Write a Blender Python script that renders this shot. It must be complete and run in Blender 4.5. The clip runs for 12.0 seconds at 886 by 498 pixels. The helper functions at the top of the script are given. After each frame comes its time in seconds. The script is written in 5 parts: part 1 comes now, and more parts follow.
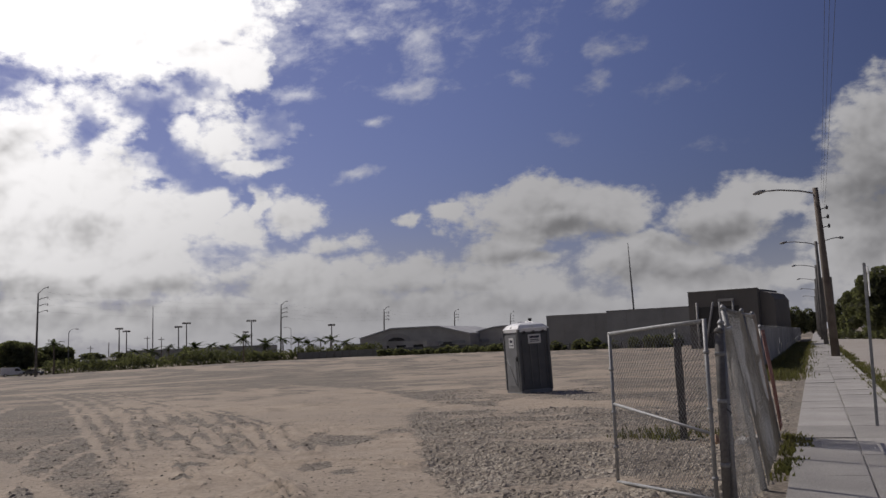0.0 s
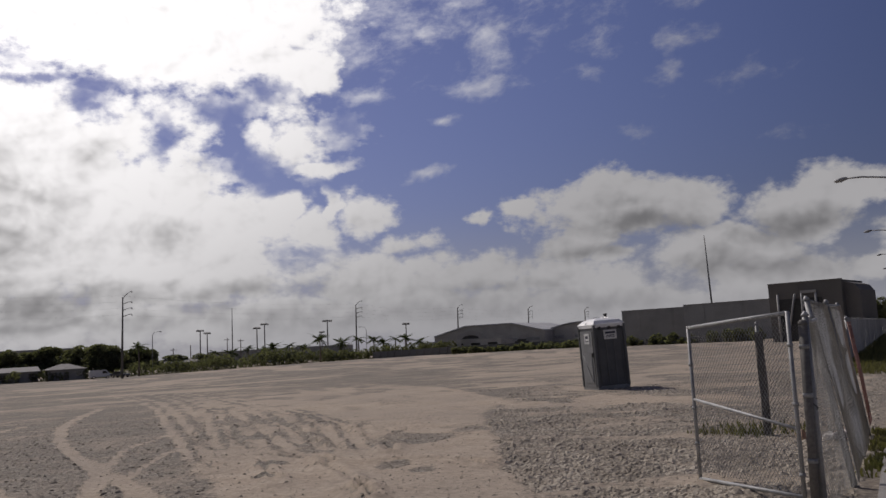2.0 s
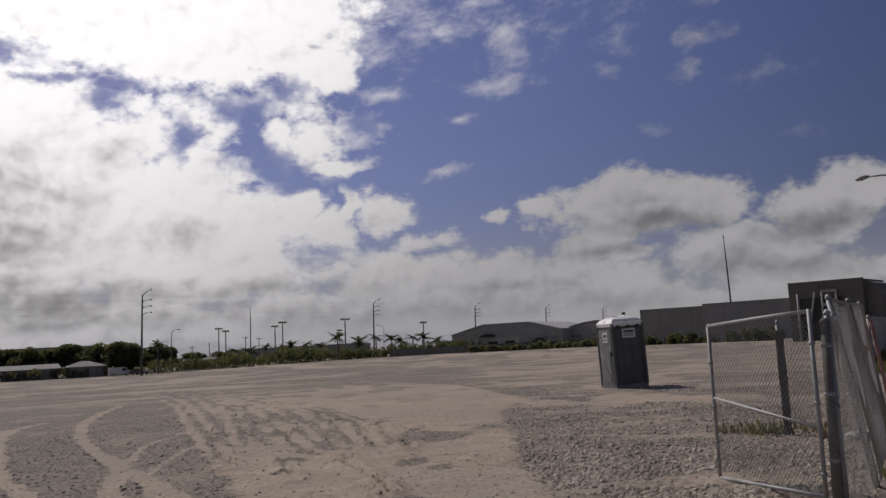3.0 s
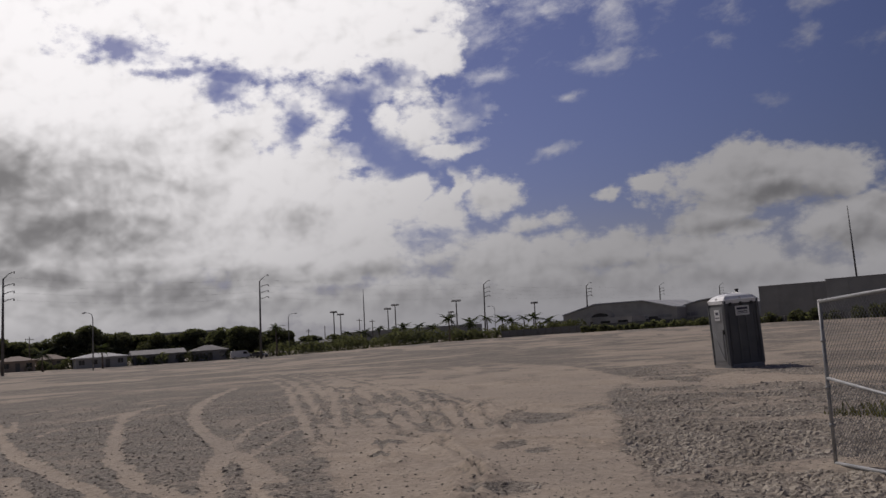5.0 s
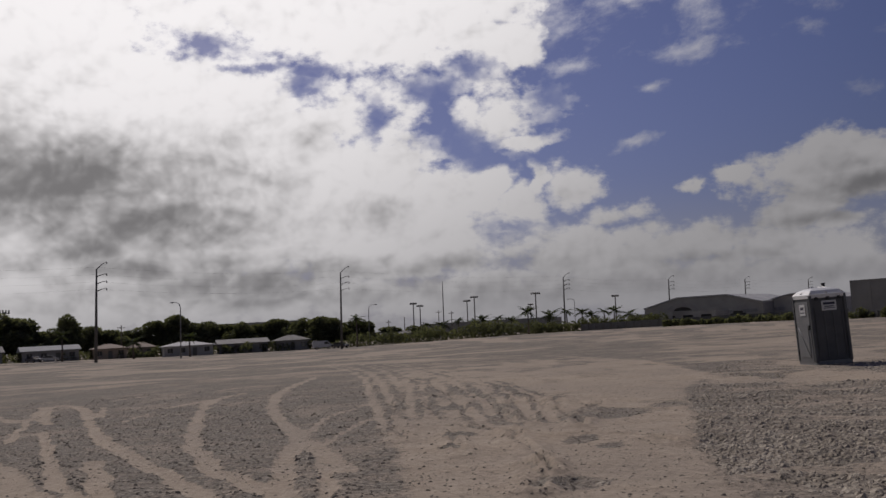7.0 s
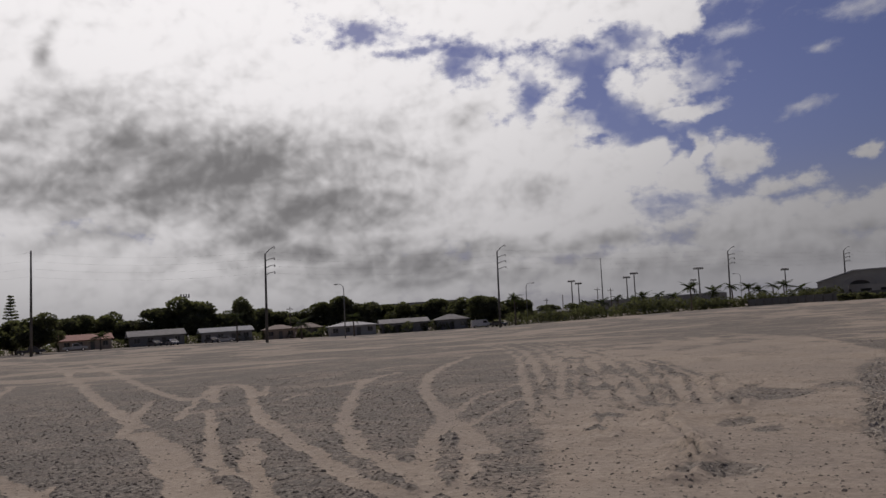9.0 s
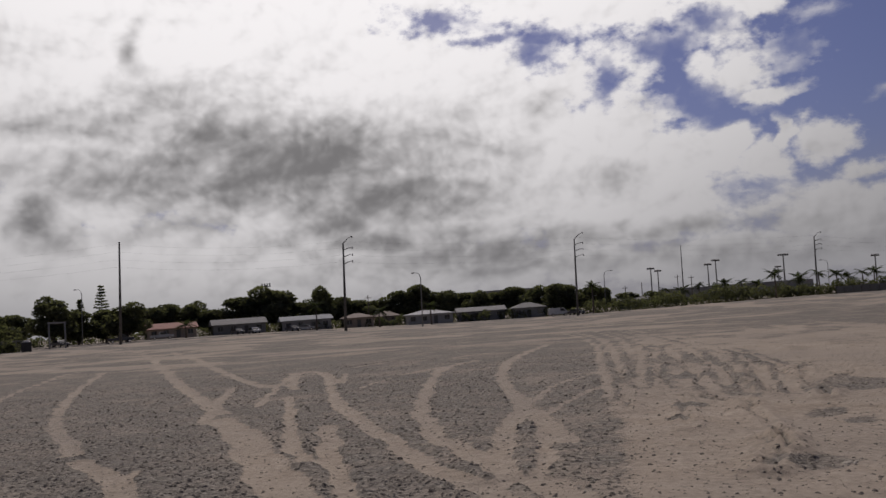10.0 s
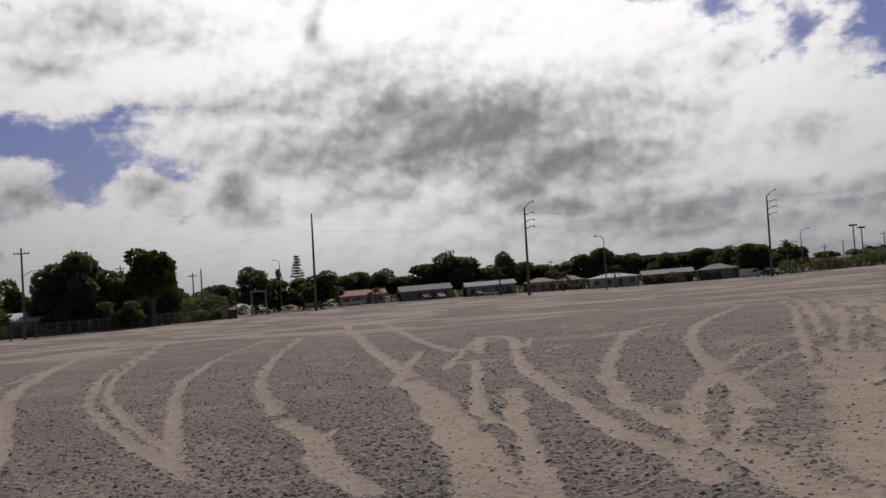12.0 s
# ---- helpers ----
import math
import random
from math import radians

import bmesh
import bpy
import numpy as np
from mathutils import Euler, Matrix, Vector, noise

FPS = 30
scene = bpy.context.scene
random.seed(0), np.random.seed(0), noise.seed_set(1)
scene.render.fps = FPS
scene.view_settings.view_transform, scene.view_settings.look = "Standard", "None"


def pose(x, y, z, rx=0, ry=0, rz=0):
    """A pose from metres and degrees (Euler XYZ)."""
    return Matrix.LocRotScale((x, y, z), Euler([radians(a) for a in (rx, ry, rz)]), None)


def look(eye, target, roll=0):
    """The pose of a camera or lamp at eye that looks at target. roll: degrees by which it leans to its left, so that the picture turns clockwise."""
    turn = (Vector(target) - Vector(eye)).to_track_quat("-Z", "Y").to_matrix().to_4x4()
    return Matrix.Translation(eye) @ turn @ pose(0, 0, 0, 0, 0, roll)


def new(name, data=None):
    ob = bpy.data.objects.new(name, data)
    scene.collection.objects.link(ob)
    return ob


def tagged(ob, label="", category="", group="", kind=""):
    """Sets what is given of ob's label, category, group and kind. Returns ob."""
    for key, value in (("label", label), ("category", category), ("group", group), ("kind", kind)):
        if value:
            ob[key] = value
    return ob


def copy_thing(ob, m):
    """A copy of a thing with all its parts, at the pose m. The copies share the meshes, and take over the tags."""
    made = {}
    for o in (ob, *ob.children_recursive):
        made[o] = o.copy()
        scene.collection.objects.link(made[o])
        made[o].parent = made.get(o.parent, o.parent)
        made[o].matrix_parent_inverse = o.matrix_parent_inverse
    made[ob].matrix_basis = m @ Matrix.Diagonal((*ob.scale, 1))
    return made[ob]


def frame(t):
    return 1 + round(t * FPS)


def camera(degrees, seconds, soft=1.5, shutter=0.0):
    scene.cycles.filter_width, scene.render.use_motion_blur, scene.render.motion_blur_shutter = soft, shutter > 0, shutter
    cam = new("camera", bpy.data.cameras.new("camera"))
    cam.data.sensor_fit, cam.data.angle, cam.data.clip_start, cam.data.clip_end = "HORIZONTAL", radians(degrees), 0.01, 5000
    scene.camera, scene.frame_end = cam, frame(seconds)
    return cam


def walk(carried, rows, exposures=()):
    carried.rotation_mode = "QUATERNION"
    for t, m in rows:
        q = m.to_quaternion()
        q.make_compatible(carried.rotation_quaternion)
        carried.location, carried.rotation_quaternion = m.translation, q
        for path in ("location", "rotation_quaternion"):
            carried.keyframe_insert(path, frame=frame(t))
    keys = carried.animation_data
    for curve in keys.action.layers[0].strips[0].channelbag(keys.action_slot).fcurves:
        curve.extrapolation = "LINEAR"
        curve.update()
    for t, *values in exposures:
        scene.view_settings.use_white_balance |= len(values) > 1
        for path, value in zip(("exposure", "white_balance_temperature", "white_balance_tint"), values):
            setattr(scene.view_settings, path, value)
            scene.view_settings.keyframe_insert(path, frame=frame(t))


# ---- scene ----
EXPOSURES = [(0.0, 0.14, 6500, 12), (3.0, -0.04, 6500, 13.5), (5.5, -0.24, 6500, 14), (9.5, -0.31, 6500, 14), (12.0, -0.04, 6500, 14)]
cam = camera(51.72, 12.0)
PATH = [
    (0.0, pose(0.000, 0.000, 1.700, 95.970, 2.467, 0.012)),
    (0.5, pose(-0.004, 0.008, 1.701, 95.977, 2.186, 1.331)),
    (1.0, pose(-0.008, 0.011, 1.698, 96.024, 2.555, 2.690)),
    (1.5, pose(-0.005, 0.018, 1.699, 96.005, 2.936, 3.770)),
    (2.0, pose(-0.010, 0.016, 1.698, 96.055, 3.296, 4.645)),
    (2.5, pose(-0.013, 0.014, 1.694, 96.160, 3.101, 5.097)),
    (3.0, pose(-0.024, 0.025, 1.686, 96.028, 3.114, 5.728)),
    (3.5, pose(0.010, 0.133, 1.668, 95.758, 3.907, 8.073)),
    (5.5, pose(0.220, 0.402, 1.675, 95.173, 3.626, 13.942)),
    (6.0, pose(0.253, 0.440, 1.679, 95.187, 3.745, 15.227)),
    (6.5, pose(0.271, 0.437, 1.673, 95.122, 3.688, 15.973)),
    (7.0, pose(0.286, 0.425, 1.668, 95.076, 3.218, 17.691)),
    (9.0, pose(0.432, 0.720, 1.672, 94.342, 3.880, 27.625)),
    (9.5, pose(0.395, 0.813, 1.662, 93.957, 3.947, 30.482)),
    (10.0, pose(0.370, 0.855, 1.655, 93.947, 3.994, 32.444)),
    (10.5, pose(0.391, 0.828, 1.650, 93.962, 4.294, 34.775)),
    (11.0, pose(0.393, 0.823, 1.647, 93.544, 4.503, 37.493)),
    (11.5, pose(0.384, 0.845, 1.645, 93.035, 4.602, 40.648)),
    (12.0, pose(0.362, 0.868, 1.643, 92.628, 4.871, 43.906)),
]
walk(cam, PATH, EXPOSURES)

# ---- sky, clouds and sun ----
SUN_AZ, SUN_EL = 40.0, 46.0   # degrees left of the y axis, degrees up


class Nodes:
    """Short hands for building node trees."""

    def __init__(self, tree):
        self.t = tree
        tree.nodes.clear()

    def add(self, kind, **props):
        n = self.t.nodes.new(kind)
        for k, v in props.items():
            setattr(n, k, v)
        return n

    def put(self, socket, value):
        if isinstance(value, bpy.types.NodeSocket):
            self.t.links.new(value, socket)
        else:
            socket.default_value = value

    def math(self, op, a, b=0.0, c=0.0, clamp=False):
        n = self.add("ShaderNodeMath", operation=op, use_clamp=clamp)
        for s, v in zip(n.inputs, (a, b, c)):
            self.put(s, v)
        return n.outputs[0]

    def vec(self, op, a, b=(0, 0, 0)):
        n = self.add("ShaderNodeVectorMath", operation=op)
        self.put(n.inputs[0], a)
        self.put(n.inputs[1], b)
        return n.outputs["Value"] if op in ("LENGTH", "DOT_PRODUCT", "DISTANCE") else n.outputs[0]

    def join(self, x, y, z=0.0):
        n = self.add("ShaderNodeCombineXYZ")
        for s, v in zip(n.inputs, (x, y, z)):
            self.put(s, v)
        return n.outputs[0]

    def noise(self, vector, scale, detail=4.0, rough=0.55, out="Fac"):
        n = self.add("ShaderNodeTexNoise")
        self.put(n.inputs["Vector"], vector)
        n.inputs["Scale"].default_value, n.inputs["Detail"].default_value = scale, detail
        n.inputs["Roughness"].default_value = rough
        return n.outputs[out]

    def step(self, value, lo, hi, a=0.0, b=1.0):
        n = self.add("ShaderNodeMapRange", interpolation_type="SMOOTHSTEP")
        for s, v in zip(n.inputs, (value, lo, hi, a, b)):
            self.put(s, v)
        return n.outputs[0]

    def mix(self, fac, a, b, blend="MIX"):
        n = self.add("ShaderNodeMix", data_type="RGBA", blend_type=blend)
        self.put(n.inputs[0], fac)
        for s, v in ((n.inputs[6], a), (n.inputs[7], b)):
            self.put(s, (*v, 1) if isinstance(v, tuple) and len(v) == 3 else v)
        return n.outputs[2]


def build_sky():
    world = bpy.data.worlds.new("sky")
    scene.world = world
    world.use_nodes = True
    n = Nodes(world.node_tree)
    way = n.add("ShaderNodeTexCoord").outputs["Generated"]
    sep = n.add("ShaderNodeSeparateXYZ")
    n.put(sep.inputs[0], way)
    x, y, z = sep.outputs
    az = n.math("MULTIPLY", n.math("ARCTAN2", n.math("MULTIPLY", x, -1.0), y), 57.2958)
    el = n.math("MULTIPLY", n.math("ARCSINE", z), 57.2958)
    flat = n.join(az, n.math("MULTIPLY", el, 1.5), 0.0)
    # billows push the outlines of the clouds about
    warp = n.vec("SUBTRACT", n.noise(flat, 0.2, 6.0, 0.55, "Color"), (0.5, 0.5, 0.5))
    warp = n.vec("MULTIPLY", warp, (4.0, 3.0, 0.0))
    at = n.vec("ADD", n.join(az, el, 0.0), warp)

    def puffs(rows):
        total = None
        for a, e, ra, re, weight in rows:
            d = n.vec("LENGTH", n.vec("MULTIPLY", n.vec("SUBTRACT", at, (a, e, 0)), (1 / ra, 1 / re, 0)))
            w = n.math("MULTIPLY", n.math("SUBTRACT", 1.0, d), weight)
            total = w if total is None else n.math("MAXIMUM", total, w)
        return total

    solid_right = [(-6.6, 8.1, 6.56, 2.2, 1), (-6.3, 9.2, 3.01, 1.49, 1), (-11, 8.2, 2.66, 1.7, 1), (-0.7, 8, 1.49, 0.85, 0.9), (1.6, 8, 0.85, 0.5, 0.6), (-4.4, 5.8,
        3.01, 1.35, 0.9), (-6.3, 4.8, 1.6, 0.78, 0.8), (-19.8, 7.8, 3.01, 1.77, 1), (-17.1, 6.6, 3.9, 1.95, 1), (-13, 4.8, 5.32, 1.77, 1), (-15.6, 3.1, 6.03,
        1.6, 0.9), (-27.3, 10.2, 3.9, 4.26, 1), (-25.7, 5, 4.26, 4.61, 1), (-21, 3.2, 2.48, 0.92, 0.8)]
    solid_low = [(2.1, 4.3, 4.61, 1.49, 0.9), (7.7, 4, 6.03, 1.7, 0.9), (9.1, 5.4, 4.26, 1.06, 0.8), (-3.2, 3.6, 5.32, 1.49, 0.8), (6.4, 2, 28.37, 1.6, 0.9), (48, 2.6, 36, 3.4, 0.9), (9, 8.6, 1.77, 1.42, 0.5), (11, 8.8, 0.57, 1.42, 0.7), (6.6, 6.6, 2.13, 0.85, 0.7)]
    solid_left = [(24, 13.7, 2.55, 2.66, 1), (21, 10.8, 3.9, 2.13, 1), (24.9, 9.7, 4.61, 4.61, 1), (18.1, 8, 6.38, 2.66, 1), (14, 9, 2.2, 1.49, 1), (12.1, 7.6, 1.6,
        1.6, 1), (21.9, 5.5, 11.7, 3.19, 1), (12.7, 13.3, 3.01, 2.13, 0.5), (11.4, 11.7, 2.13, 0.71, 0.8), (15.8, 13.7, 1.35, 1.28, 0.6), (19.2, 14, 1.28,
        1.77, 0.5)]
    solid_top = [(22.2, 20, 12.77, 3.72, 1.2), (13.3, 17.8, 3.37, 1.7, 1), (16.3, 23, 9.22, 4.26, 1.2), (21.3, 19.6, 9.57, 3.9, 1.2), (12.1, 17.1, 1.95, 1.6, 0.9),
        (34.5, 19.8, 7.8, 2.13, 0.5), (14.7, 15.3, 3.9, 1.6, 0.4), (19.8, 15.5, 2.84, 1.77, 0.35)]
    solid_mass = [(36.9, 15, 11.7, 4.61, 1.3), (39.6, 18.3, 5.67, 3.19, 1.3), (28.8, 12.4, 6.38, 3.55, 1.2), (26.3, 7.1, 14.89, 3.9, 1.2), (37.1, 5.8, 12.41, 4.61,
        1.2), (8, 4.6, 7.8, 1.49, 0.8), (52.6, 16.4, 21.99, 5.32, 1.4), (67.2, 14.6, 9.22, 3.19, 1.2), (45.2, 11.2, 18.44, 7.09, 1.3), (30.3, 8.7, 12.41,
        4.96, 1.2), (53.5, 4.5, 21.99, 2.3, 1), (68.8, 7.5, 3.01, 2.13, 1), (60.7, 7.2, 3.9, 1.7, 1), (55.8, 6.9, 3.37, 2.13, 1), (65, 5.2, 9.22, 1.95, 1)]
    behind = [(110, 20, 35, 16, 1), (-80, 14, 36, 9, 1), (170, 16, 40, 10, 1)]
    gaps = [(67.7, 10.3, 5.32, 1.06, 0.6), (62.5, 9.2, 4.26, 0.53, 0.7), (65.5, 7.8, 1.95, 0.53, 0.5), (21.1, 13.4, 0.92, 1.84, 1), (25.1, 15.1, 1.49, 1.21, 1),
        (15.9, 11.7, 3.01, 1.49, 0.9), (18, 14.9, 2.13, 1.42, 0.6), (12.9, 6.1, 2.66, 0.64, 0.8), (28.6, 16.7, 2.66, 0.64, 0.9), (32.2, 17.8, 3.19, 0.71,
        0.8), (9.8, 13.9, 1.42, 2.48, 0.6), (15.4, 16.2, 1.77, 0.71, 0.6), (13.2, 5.7, 2.48, 0.71, 0.7), (24.9, 16.2, 2.13, 0.46, 0.8), (10.7, 10.5, 1.77,
        0.64, 0.5)]
    wisps = [(8.8, 15.8, 2.13, 0.71, 1), (5, 18.9, 1.06, 1.06, 1), (7.4, 19.9, 0.78, 0.78, 0.9), (0.2, 18.6, 1.77, 3.01, 0.9), (1.1, 16.1, 2.66, 0.85, 0.9), (3.9,
        14.1, 1.21, 0.64, 1), (5.4, 10.9, 2.3, 0.39, 1), (-11.4, 17.4, 2.13, 0.92, 0.9), (-10.6, 15.7, 1.21, 1.28, 0.7), (-6.1, 17.9, 1.77, 0.57, 0.5), (-5.5,
        16.5, 1.28, 0.39, 0.5), (2.5, 20.7, 3.9, 1.28, 0.7), (-7.9, 12.6, 1.42, 0.64, 0.5), (-15.1, 15.1, 2.84, 0.5, 0.5), (-11.6, 20, 1.77, 0.85, 0.7), (9.8,
        19, 3.9, 2.13, 0.7), (-16.8, 11.2, 2.13, 0.43, 0.35), (7.2, 20.7, 13.48, 3.19, 0.5)]
    dark_mass = [(40.7, 9.5, 13.41, 4.06, 1.1), (45.9, 11.6, 9.1, 3.1, 0.84), (35.3, 7.4, 8.14, 2.88, 0.97), (38.6, 5.9, 4.31, 1.53, 0.79), (49.6, 9.6, 10.06, 2.39,
        0.7), (55, 12.2, 7.65, 1.43, 0.48), (31, 8.1, 2.84, 1.42, 0.7), (29.1, 3.7, 11.97, 1.34, 0.79), (55.8, 6.9, 2.48, 1.7, 1), (60.9, 7.2, 2.13, 1.21,
        0.75), (68.3, 7.5, 1.7, 1.21, 0.65)]
    dark_small = [(25.5, 11.9, 1.63, 0.99, 0.5), (29.3, 9.9, 1.56, 1.21, 0.5), (50.2, 16, 0.78, 1.77, 0.6), (63, 16.9, 6.03, 1.21, 0.5), (67.1, 14.9, 2.84, 0.71, 0.5),
        (48.1, 6.2, 4.26, 1.06, 0.6), (25.3, 11.9, 1.28, 1.06, 0.55), (35.6, 4.8, 9.93, 1.28, 0.8), (27.5, 2.7, 15.96, 0.92, 0.6), (27.9, 9.6, 2.13, 1.06,
        0.35), (21.3, 7.4, 1.77, 0.71, 0.35)]
    dark_right = [(-8.3, 7, 4.96, 0.99, 0.95), (-4.3, 5.3, 3.19, 0.64, 0.6), (-17.6, 5.8, 4.26, 1.13, 0.95), (-14.3, 3.8, 5.67, 0.92, 0.8), (-26.5, 7.5, 3.19, 4.61, 1),
        (2.1, 3.3, 6.03, 0.57, 0.5), (25.2, 12.1, 1.21, 0.99, 0.5), (9.9, 2.2, 21.28, 0.78, 0.45), (17.8, 3.8, 10.64, 0.64, 0.4), (-4.2, 2.1, 7.09, 0.64,
        0.4), (-7, 8.3, 2.13, 0.57, 0.5)]
    solid = puffs(solid_right + solid_low + solid_left + solid_top + solid_mass + behind)
    gaps = puffs(gaps)
    wisps = puffs(wisps)
    drift = n.vec("SUBTRACT", n.noise(flat, 0.22, 2.5, 0.45, "Color"), (0.5, 0.5, 0.5))
    at = n.vec("ADD", n.join(az, el, 0.0), n.vec("MULTIPLY", drift, (4.5, 2.6, 0.0)))
    dark = puffs(dark_mass + dark_small + dark_right)
    round_at = n.vec("ADD", n.join(az, n.math("MULTIPLY", el, 1.15), 0.0), n.vec("MULTIPLY", warp, (0.5, 0.5, 0.0)))

    def heaps(where, scale, smooth):
        v = n.add("ShaderNodeTexVoronoi", feature="SMOOTH_F1", voronoi_dimensions="2D")
        n.put(v.inputs["Vector"], where)
        v.inputs["Scale"].default_value, v.inputs["Smoothness"].default_value = scale, smooth
        return n.math("SUBTRACT", 0.45, v.outputs["Distance"])

    def lumps_at(where):
        small = n.math("MULTIPLY_ADD", heaps(where, 0.85, 0.5), 0.32, n.math("MULTIPLY", heaps(where, 1.9, 0.4), 0.16))
        return n.math("MULTIPLY_ADD", heaps(where, 0.34, 0.6), 0.55, small)
    billow = n.math("SUBTRACT", n.noise(flat, 0.36, 8.0, 0.6), 0.5)
    fine = n.math("SUBTRACT", n.noise(flat, 1.5, 6.0, 0.62), 0.5)
    lumps = lumps_at(round_at)
    # the side of each heap that faces the sun
    relief = n.math("SUBTRACT", lumps, lumps_at(n.vec("ADD", round_at, (0.35, 0.75, 0.0))))
    holes = n.step(n.math("MULTIPLY_ADD", billow, 1.9, n.math("MULTIPLY_ADD", fine, 1.1, n.math("MULTIPLY_ADD", lumps, -0.6, gaps))), -0.1, 0.75, 0.0, 0.9)
    body = n.math("MULTIPLY_ADD", billow, 1.0, n.math("MULTIPLY_ADD", lumps, 0.55, solid))
    cover = n.step(n.math("MULTIPLY_ADD", fine, 0.55, body), -0.1, 0.36)
    cover = n.math("MULTIPLY", cover, n.math("SUBTRACT", 1.0, holes))
    streak = n.math("SUBTRACT", n.noise(n.vec("ADD", n.join(n.math("MULTIPLY_ADD", el, 0.5, az), n.math("MULTIPLY", el, 1.6), 3.0), n.vec("MULTIPLY", warp, (0.6, 0.6, 0.0))), 0.5, 8.0, 0.62), 0.5)
    veil = n.math("MULTIPLY", n.step(n.math("MULTIPLY_ADD", streak, 2.3, n.math("MULTIPLY_ADD", fine, 0.5, wisps)), -0.1, 1.35), 0.6)
    cover = n.math("MAXIMUM", cover, veil)
    # thick cloud is grey, thin and sunward cloud is white
    soft = n.math("SUBTRACT", n.noise(n.vec("ADD", n.join(n.math("MULTIPLY", az, 0.7), n.math("MULTIPLY", el, 1.5), 0.0), n.vec("MULTIPLY", drift, (2.0, 2.0, 0.0))), 0.26, 3.5, 0.5), 0.5)
    shade = n.math("MULTIPLY_ADD", soft, 1.3, n.math("MULTIPLY_ADD", relief, -1.7, n.math("MULTIPLY_ADD", lumps, -0.3, n.math("MULTIPLY_ADD", billow, 0.35, n.math("MULTIPLY", n.math("MAXIMUM", dark, -0.35), 2.0)))))
    grey = n.step(shade, -0.9, 2.35)
    a, e = radians(SUN_AZ), radians(SUN_EL)
    toward = n.vec("DOT_PRODUCT", way, (-math.sin(a) * math.cos(e), math.cos(a) * math.cos(e), math.sin(e)))
    glare = n.step(toward, 0.58, 0.93)
    white = n.mix(glare, (3.6, 3.58, 3.62), (11.2, 11.1, 10.95))
    cloud = n.mix(grey, white, n.mix(glare, (1.5, 1.5, 1.54), (2.5, 2.46, 2.43)))
    # towards the horizon the layers melt into a pale haze
    cloud = n.mix(n.step(el, 0.0, 5.0, 0.4, 0.0), cloud, n.mix(glare, (3.4, 3.4, 3.5), (5.2, 5.2, 5.2)))
    sky = n.add("ShaderNodeTexSky", sky_type="NISHITA", sun_disc=False)
    sky.sun_elevation, sky.sun_rotation = radians(SUN_EL), -radians(SUN_AZ)
    blue = n.mix(1.0, sky.outputs[0], n.mix(n.step(toward, 0.35, 0.8), (0.19, 0.185, 0.275), (0.33, 0.315, 0.46)), "MULTIPLY")
    low = n.step(el, 0.0, 9.0, 0.75, 0.0)
    blue = n.mix(low, blue, (2.6, 2.75, 3.2))
    out = n.mix(cover, blue, cloud)
    out = n.mix(n.step(el, 0.0, 3.0, 0.6, 0.0), out, n.mix(glare, (2.9, 2.9, 3.05), (5.2, 5.2, 5.2)))
    back = n.add("ShaderNodeBackground")
    n.put(back.inputs[0], out)
    back.inputs[1].default_value = 0.1
    n.put(n.add("ShaderNodeOutputWorld").inputs[0], back.outputs[0])


build_sky()
sun_data = bpy.data.lights.new("sun", "SUN")
sun_data.energy, sun_data.angle, sun_data.color = 2.6, radians(0.6), (1.0, 0.94, 0.86)
sun = new("sun", sun_data)
sun.matrix_world = look((-60, 70, 95), (-60 + math.sin(radians(SUN_AZ)) * math.cos(radians(SUN_EL)),
                                        70 - math.cos(radians(SUN_AZ)) * math.cos(radians(SUN_EL)), 95 - math.sin(radians(SUN_EL))))

# ---- materials ----


def surface(name, a, b, scale=3.0, rough=0.7, metal=0.0, bump=0.2, grain=60.0, seed=0.0, spec=0.5, thin=0.0):
    """A worn surface: two colours in large stains, fine grain over it, and a fine relief."""
    m = bpy.data.materials.new(name)
    m.use_nodes = True
    n = Nodes(m.node_tree)
    p = n.add("ShaderNodeTexCoord").outputs["Object"]
    p = n.vec("ADD", p, (seed, seed * 1.7, seed * 0.6))
    big = n.noise(p, scale, 5.0, 0.6)
    small = n.noise(p, grain, 4.0, 0.65)
    col = n.mix(n.step(big, 0.3, 0.7), a, b)
    g = n.step(small, 0.25, 0.75, 0.72, 1.18)
    col = n.mix(1.0, col, n.join(g, g, g), "MULTIPLY")
    rnd = n.add("ShaderNodeObjectInfo").outputs["Random"]
    v = n.step(rnd, 0.0, 1.0, 0.86, 1.1)
    col = n.mix(1.0, col, n.join(v, v, v), "MULTIPLY")
    s = n.add("ShaderNodeBsdfPrincipled")
    n.put(s.inputs["Base Color"], col)
    n.put(s.inputs["Roughness"], n.math("MULTIPLY_ADD", big, 0.2, rough - 0.1, clamp=True))
    s.inputs["Metallic"].default_value = metal
    s.inputs["Specular IOR Level"].default_value = spec
    bp = n.add("ShaderNodeBump")
    bp.inputs["Strength"].default_value, bp.inputs["Distance"].default_value = bump, 0.02
    n.put(bp.inputs["Height"], small)
    n.put(s.inputs["Normal"], bp.outputs[0])
    end = s.outputs[0]
    if thin:
        # leaves let some sunlight through
        tr, mx = n.add("ShaderNodeBsdfTranslucent"), n.add("ShaderNodeMixShader")
        n.put(tr.inputs[0], n.mix(1.0, col, (1.25, 1.3, 0.7), "MULTIPLY"))
        mx.inputs[0].default_value = thin
        n.put(mx.inputs[1], end)
        n.put(mx.inputs[2], tr.outputs[0])
        end = mx.outputs[0]
    n.put(n.add("ShaderNodeOutputMaterial").inputs[0], end)
    return m


